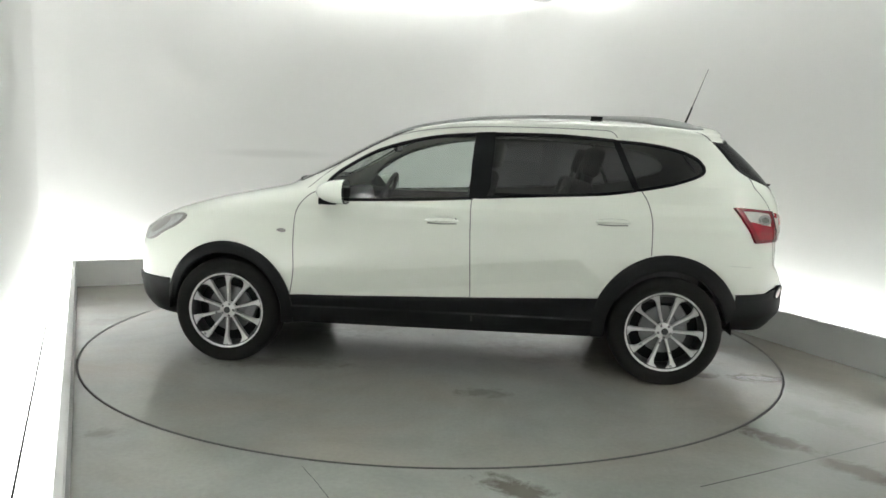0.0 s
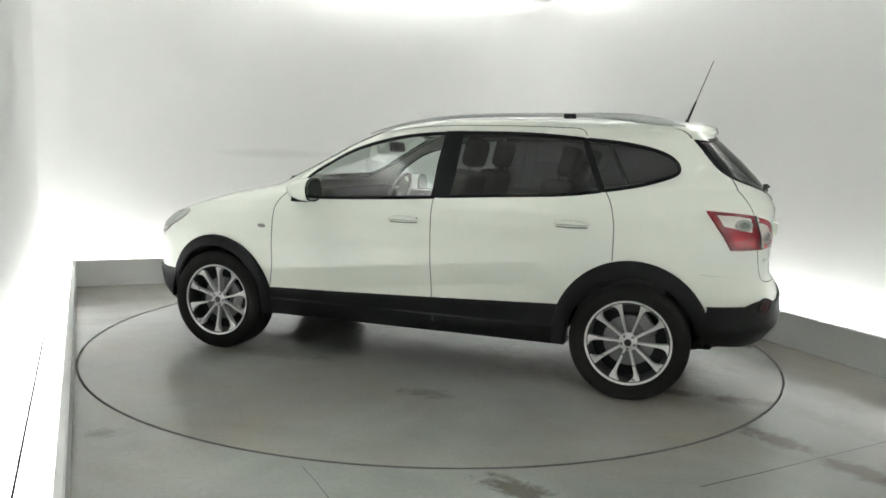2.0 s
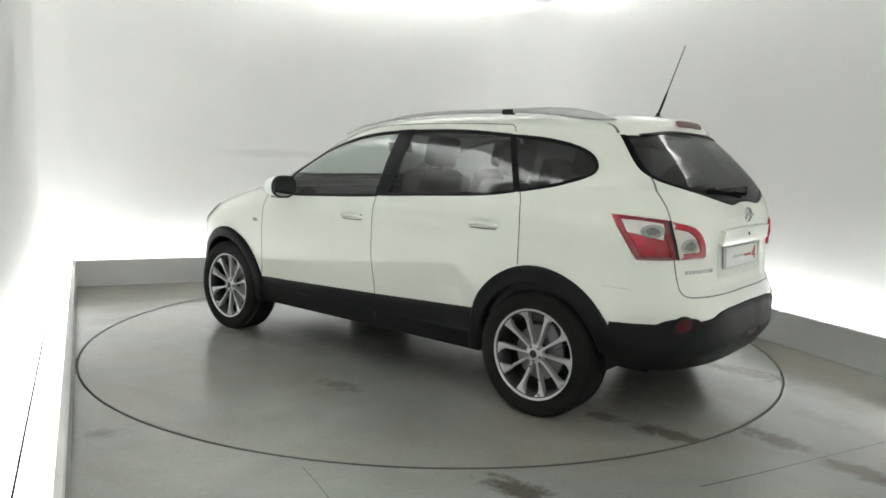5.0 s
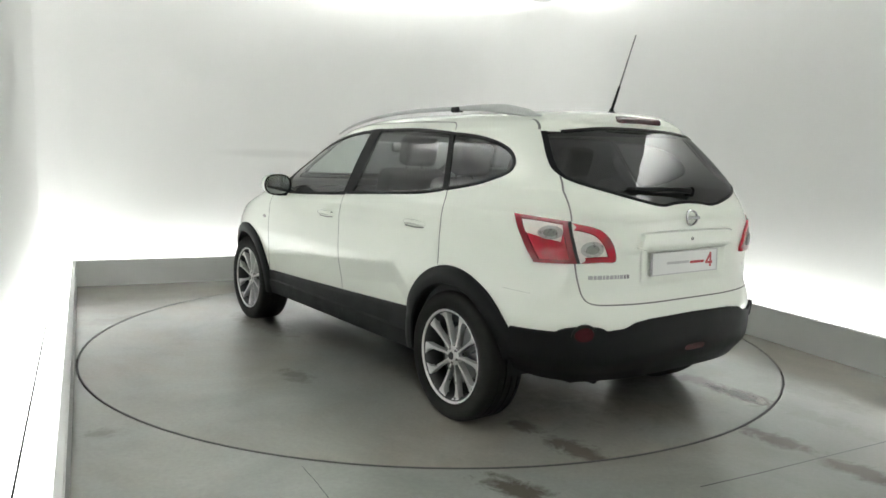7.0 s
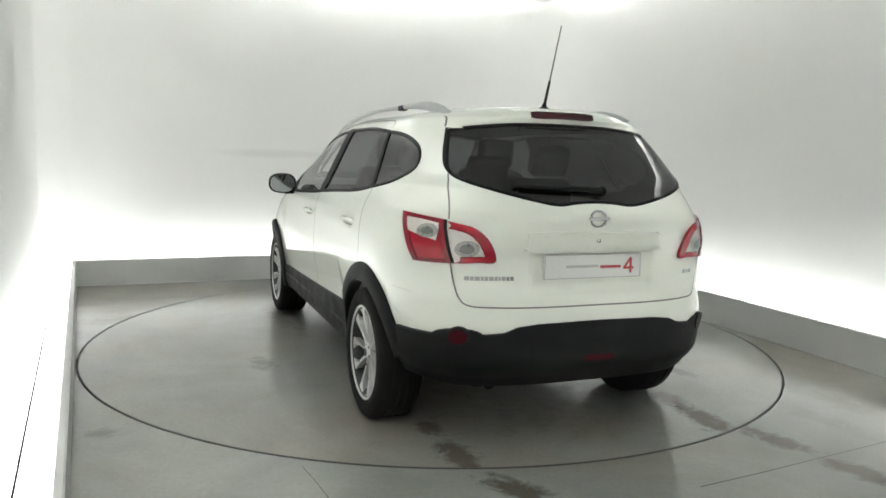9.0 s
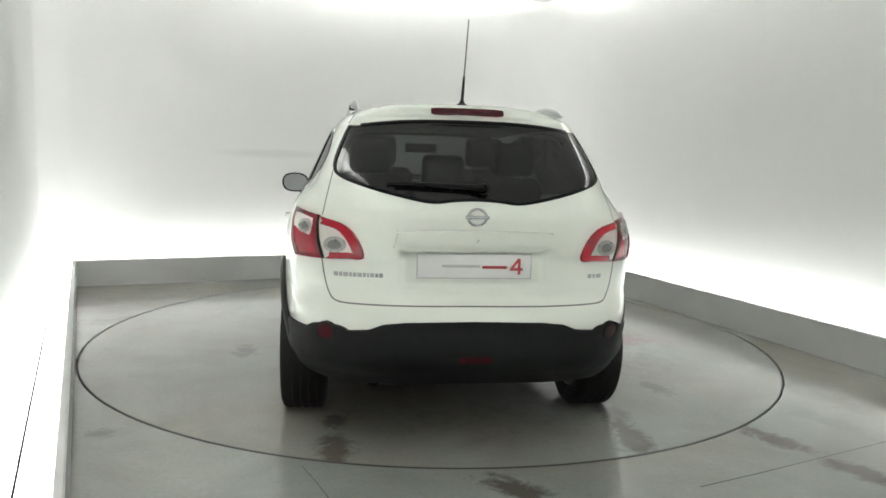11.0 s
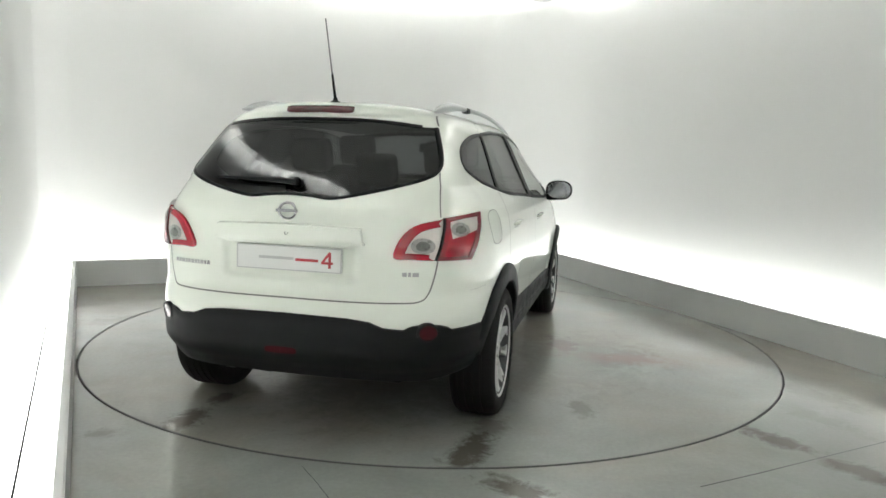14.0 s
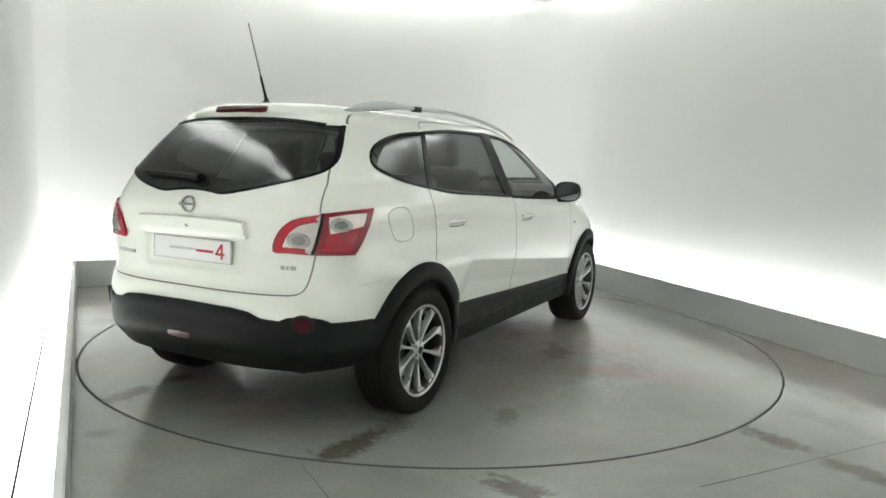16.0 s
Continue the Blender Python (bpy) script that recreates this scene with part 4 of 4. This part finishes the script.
# --- roof: rails, aerial ---
for s in (1, -1):
    pts = spline([(.36, .592, 1.474), (.20, .580, 1.526), (-.10, .563, 1.577), (-.45, .550, 1.603), (-.92, .536, 1.608), (-1.18, .527, 1.604), (-1.40, .520, 1.584), (-1.59, .516, 1.554)], 6)
    rows = []
    for i, p in enumerate(pts):
        tall = tab(-p.x, (-.36, -.2, .1, .95, 1.15, 1.33, 1.50, 1.60), (.005, .009, .011, .013, .019, .026, .020, .003))
        wide = tab(-p.x, (-.36, -.1, .9, 1.4, 1.6), (.008, .013, .014, .016, .006))
        rows.append([Vector((p.x, s * (p.y + wide * math.cos(b)), p.z + tall * math.sin(b))) for b in (math.tau * k / 12 for k in range(12))])
    bm = grid_bm(rows, close_v=True)
    bmesh.ops.recalc_face_normals(bm, faces=bm.faces)
    rail = part("roof_rail", bm, M_RAIL, car, "satin silver roof rail with a flat rear fin")
    part("rail_mount", box_bm((.075, .036, .030), pose(-.925, s * .536, 1.602), .008), M_BLACK, rail, "black plastic mount")
part("aerial_base", lathe_bm([(.0, .022), (.010, .020), (.014, .006), (.026, .0), (.026, -.006)], 16), M_BLACK, car, "black aerial foot").matrix_basis = Matrix.Translation((-1.585, 0, 1.598)) @ pose(0, 0, 0, 90)
part("aerial_spring", tube_bm([(-1.585, 0, 1.606), (-1.630, 0, 1.73)], [.008, .006], 8), M_BLACK, car, "black flexible aerial foot")
part("aerial", tube_bm([(-1.630, 0, 1.73), (-1.720, 0, 1.985)], [.0042, .0032], 6), M_STEEL, car, "thin aerial rod")

# --- door mirrors ---
for s in (1, -1):
    rows = []
    for i in range(15):
        t = max(.003, i / 14)
        x, k = .765 - .185 * t, (1 - (1 - t) ** 2.4) ** .55
        rows.append([Vector((x, s * (.955 + .100 * k * math.copysign(abs(math.cos(b)) ** .8, math.cos(b))), 1.110 + .074 * k * math.copysign(abs(math.sin(b)) ** .8, math.sin(b)))) for b in (math.tau * j / 20 for j in range(20))])
    bm = grid_bm(rows, close_v=True)
    bmesh.ops.recalc_face_normals(bm, faces=bm.faces)
    mirror = part("door_mirror", bm, M_PAINT, car, "white door mirror shell with black foot")
    rows = [[Vector((.580, s * (.955 + r * .096 * math.copysign(abs(math.cos(b)) ** .8, math.cos(b))), 1.110 + r * .071 * math.copysign(abs(math.sin(b)) ** .8, math.sin(b)))) for b in (math.tau * j / 24 for j in range(24))] for r in (.90, .6, .3, .001)]
    part("mirror_glass", grid_bm([[p + Vector((-.004, 0, 0)) for p in r] for r in rows], close_v=True), M_MIRROR, mirror, "mirror glass")
    rows = [[Vector((x, s * (.955 + r * .099 * math.copysign(abs(math.cos(b)) ** .8, math.cos(b))), 1.110 + r * .073 * math.copysign(abs(math.sin(b)) ** .8, math.sin(b)))) for b in (math.tau * j / 24 for j in range(24))] for x, r in ((.586, 1.012), (.577, 1.015), (.574, .97), (.578, .88))]
    bm = grid_bm(rows, close_v=True)
    bmesh.ops.recalc_face_normals(bm, faces=bm.faces)
    part("bezel", bm, M_TRIM, mirror, "black mirror rim")
    part("foot", box_bm((.11, .12, .045), pose(.705, s * .870, 1.050, 0, 0, 0), .012), M_BLACK, mirror, "black mirror foot")

# --- front lamps and grille ---
for s in (1, -1):
    hl = ring_loop([(.62, .735), (.69, .76), (.745, .84), (.735, .90), (.69, .92), (.61, .90), (.55, .83), (.56, .76)], 4)

    def front_place(y, z, off=0.0, q=1, s=s):
        p = on_front(y, z, off)
        return Vector((p.x, p.y * s, p.z))
    head = part("headlight", fill_patch(hl, front_place, .008, 20, 10), M_HEAD, car, "clear headlight with silver reflector")
    part("lamp_bowl", fill_patch([(.655 + .045 * math.cos(k * math.tau / 20), .835 + .05 * math.sin(k * math.tau / 20)) for k in range(20)], front_place, .013, 10, 6), M_LAMP, head, "round lamp bowl")
    part("rim", band_patch(hl, front_place, .012, .011, sink=.006), M_LAMP, head)
part("grille", fill_patch(ring_loop([(.36, .80), (.30, .70), (0, .68), (-.30, .70), (-.36, .80), (0, .83)], 4), on_front, .006, 20, 6), M_BLACK, car, "black front grille")
part("front_wiper", tube_bm([on_front(.55 - 1.0 * i / 8, 1.165 + .006 * math.sin(i), .008) for i in range(9)], .006, 6), M_BLACK, car, "black windscreen wiper")


# --- wheels ---
def build_wheel():
    """A wheel about the y axis with its face towards +y."""
    rim = part("wheel", lathe_bm([(.225, -.20), (.236, -.195), (.232, -.16), (.215, -.12), (.212, -.03), (.222, -.012), (.243, -.006), (.246, .002), (.243, .006), (.235, .004), (.226, -.004), (.214, -.03)], 56), M_ALLOY_DARK, car, "alloy wheel with ten machined spokes")
    part("rim_edge", lathe_bm([(.2285, -.004), (.2310, .0035), (.2390, .0065), (.2435, .0050), (.2455, -.004)], 56), M_ALLOY, rim, "machined rim edge")
    tyre = [(.240, -.205), (.262, -.213), (.300, -.216), (.322, -.208), (.334, -.192)]
    for g in (-.165, -.125, -.085, -.045):
        tyre += [(.3365, g - .011), (.330, g - .009), (.330, g - .003), (.3365, g - .001)]
    tyre += [(.334, -.014), (.325, .002), (.305, .012), (.275, .013), (.256, .008), (.245, .002)]
    part("tyre", lathe_bm(tyre, 72), M_RUBBER, rim, "black road tyre")
    part("brake_disc", lathe_bm([(.05, -.075), (.145, -.075), (.145, -.095), (.05, -.095)], 40), M_STEEL, rim, "dark steel brake disc")
    part("inner_barrel", lathe_bm([(.02, -.11), (.213, -.11)], 40), M_BLACK, rim)
    for k in range(5):
        mid = math.tau * k / 5 + radians(90)
        for t in (-1, 1):
            rows = []
            for i in range(15):
                f = i / 14
                r = .046 + (.234 - .046) * f
                outer = radians(18) + (.0062 + .015 * f ** 3) / r
                inner = radians(18) - (.0062 + .003 * f) / r
                if r > .160:
                    g = (r - .160) / (.228 - .160)
                    inner *= math.sqrt(max(0.0, 1 - min(1.0, g) ** 2.6))
                dish = -.024 + .019 * f ** 1.4
                a0, a1 = mid + t * inner, mid + t * outer
                e = (a1 - a0) * .10

                def at(a, y):
                    return Vector((r * math.cos(a), y, r * math.sin(a)))
                rows.append([at(a0, dish - .034), at(a0, dish - .003), at(a0 + e, dish), at(a1 - e, dish), at(a1, dish - .003), at(a1, dish - .034)])
            bm = grid_bm(rows)
            bmesh.ops.recalc_face_normals(bm, faces=bm.faces)
            part("spoke", bm, M_ALLOY, rim)
    part("hub_cap", lathe_bm([(.0, -.010), (.022, -.011), (.028, -.016), (.050, -.022), (.054, -.045)], 30), M_ALLOY, rim, "silver hub with centre cap")
    part("caliper", box_bm((.07, .05, .13), pose(-.13, -.075, .03), .012), M_STEEL, rim, "grey brake caliper")
    part("cap_mark", lathe_bm([(.0, -.0085), (.020, -.009), (.021, -.012)], 24), M_ALLOY_DARK, rim)
    for k in range(5):
        a = math.tau * k / 5 + radians(90)
        bm = lathe_bm([(.0, .004), (.008, .003), (.009, -.012)], 10)
        part("wheel_nut", bm, M_STEEL, rim).matrix_basis = pose(.038 * math.cos(a), -.020, .038 * math.sin(a))
    return rim


wheel = build_wheel()
wheel.matrix_basis = pose(WHEEL_F, .868, WHEEL_Z, 0, -20, 0)
copy_thing(wheel, pose(WHEEL_R, .868, WHEEL_Z, 0, 34, 0))
copy_thing(wheel, pose(WHEEL_F, -.868, WHEEL_Z, 0, 20, 180))
copy_thing(wheel, pose(WHEEL_R, -.868, WHEEL_Z, 0, 55, 180))


# --- inside ---
def seat(x, y, w, lean, z=.62, head=True, tall=.58):
    base = part("seat", box_bm((.50, w, .18), pose(x, y, z, 0, -6), .06), M_INTERIOR, car, "dark cloth seat")
    part("backrest", box_bm((.16, w * .94, tall), pose(x - .27, y, z + .06 + tall / 2, 0, lean), .06), M_INTERIOR, base)
    if head:
        part("headrest", box_bm((.11, .25, .19), pose(x - .27 - .42 * math.sin(radians(-lean)) - .02, y, z + tall + .17, 0, lean), .045), M_INTERIOR, base)
        bm = bmesh.new()
        for k in (-1, 1):
            tube_bm([(x - .335, y + k * .06, z + tall), (x - .35, y + k * .06, z + tall + .12)], .007, 6, bm=bm)
        part("headrest_posts", bm, M_STEEL, base)


for y in (.36, -.36):
    seat(.10, y, .50, -14)
seat(-.52, .42, .42, -16, .64, tall=.52)
seat(-.52, -.42, .42, -16, .64, tall=.52)
seat(-.52, 0, .40, -16, .64, tall=.44)
part("cabin_floor", box_bm((2.9, 1.46, .05), pose(-.35, 0, .50), .01), M_INTERIOR, car, "dark cabin carpet")
part("dashboard", box_bm((.42, 1.46, .26), pose(.92, 0, .95, 0, 8), .07), M_INTERIOR, car, "dark dashboard")
part("load_cover", box_bm((.75, 1.28, .30), pose(-1.52, 0, .88), .05), M_INTERIOR, car, "dark boot trim")
part("bulkhead", box_bm((.06, 1.5, .5), pose(1.05, 0, .75), .02), M_INTERIOR, car)
rows = []
for i in range(29):
    a = math.tau * i / 28
    rows.append((.56 - .07 * math.sin(a), -.37 + .185 * math.cos(a), 1.03 + .165 * math.sin(a)))
wheel_rim = part("steering_wheel", tube_bm(rows, .016, 8, caps=False), M_INTERIOR, car, "dark steering wheel")
part("boss", box_bm((.06, .16, .12), pose(.575, -.37, 1.02, 0, -22), .03), M_INTERIOR, wheel_rim)
part("column", tube_bm([(.58, -.37, 1.0), (.80, -.37, .92)], .04, 8), M_INTERIOR, wheel_rim)
part("cabin_mirror", box_bm((.03, .24, .07), pose(.42, 0, 1.40, 0, 10), .012), M_INTERIOR, car, "dark cabin mirror")
for s in (1, -1):
    rows = [[Vector((x, s * (side_y(x, z) - .035), z)) for z in (.5, .7, .9, 1.0, 1.055)] for x in [.95 - 2.5 * i / 24 for i in range(25)]]
    part("door_trim", grid_bm(rows), M_INTERIOR, car, "dark inner door trim")
rows = []
for i in range(25):
    x = .25 - 1.85 * i / 24
    rows.append([Vector((x, .57 * k, 1.50 + .055 * (1 - k * k) - .02 * ((x + .6) / 1) ** 2)) for k in (-1, -.75, -.5, -.25, 0, .25, .5, .75, 1)])
part("headliner", grid_bm(rows), M_LINER, car, "pale headliner")


# ---------------- what moves ----------------
def motions():
    times = [0.5 * k for k in range(33)]
    walk(turntable, [(t, pose(0, 0, 0, 0, 0, turned(t))) for t in times])
    walk(car, [(t, pose(0, 0, 0, 0, 0, turned(t)) @ pose(CAR_X, CAR_Y, 0)) for t in times])


motions()
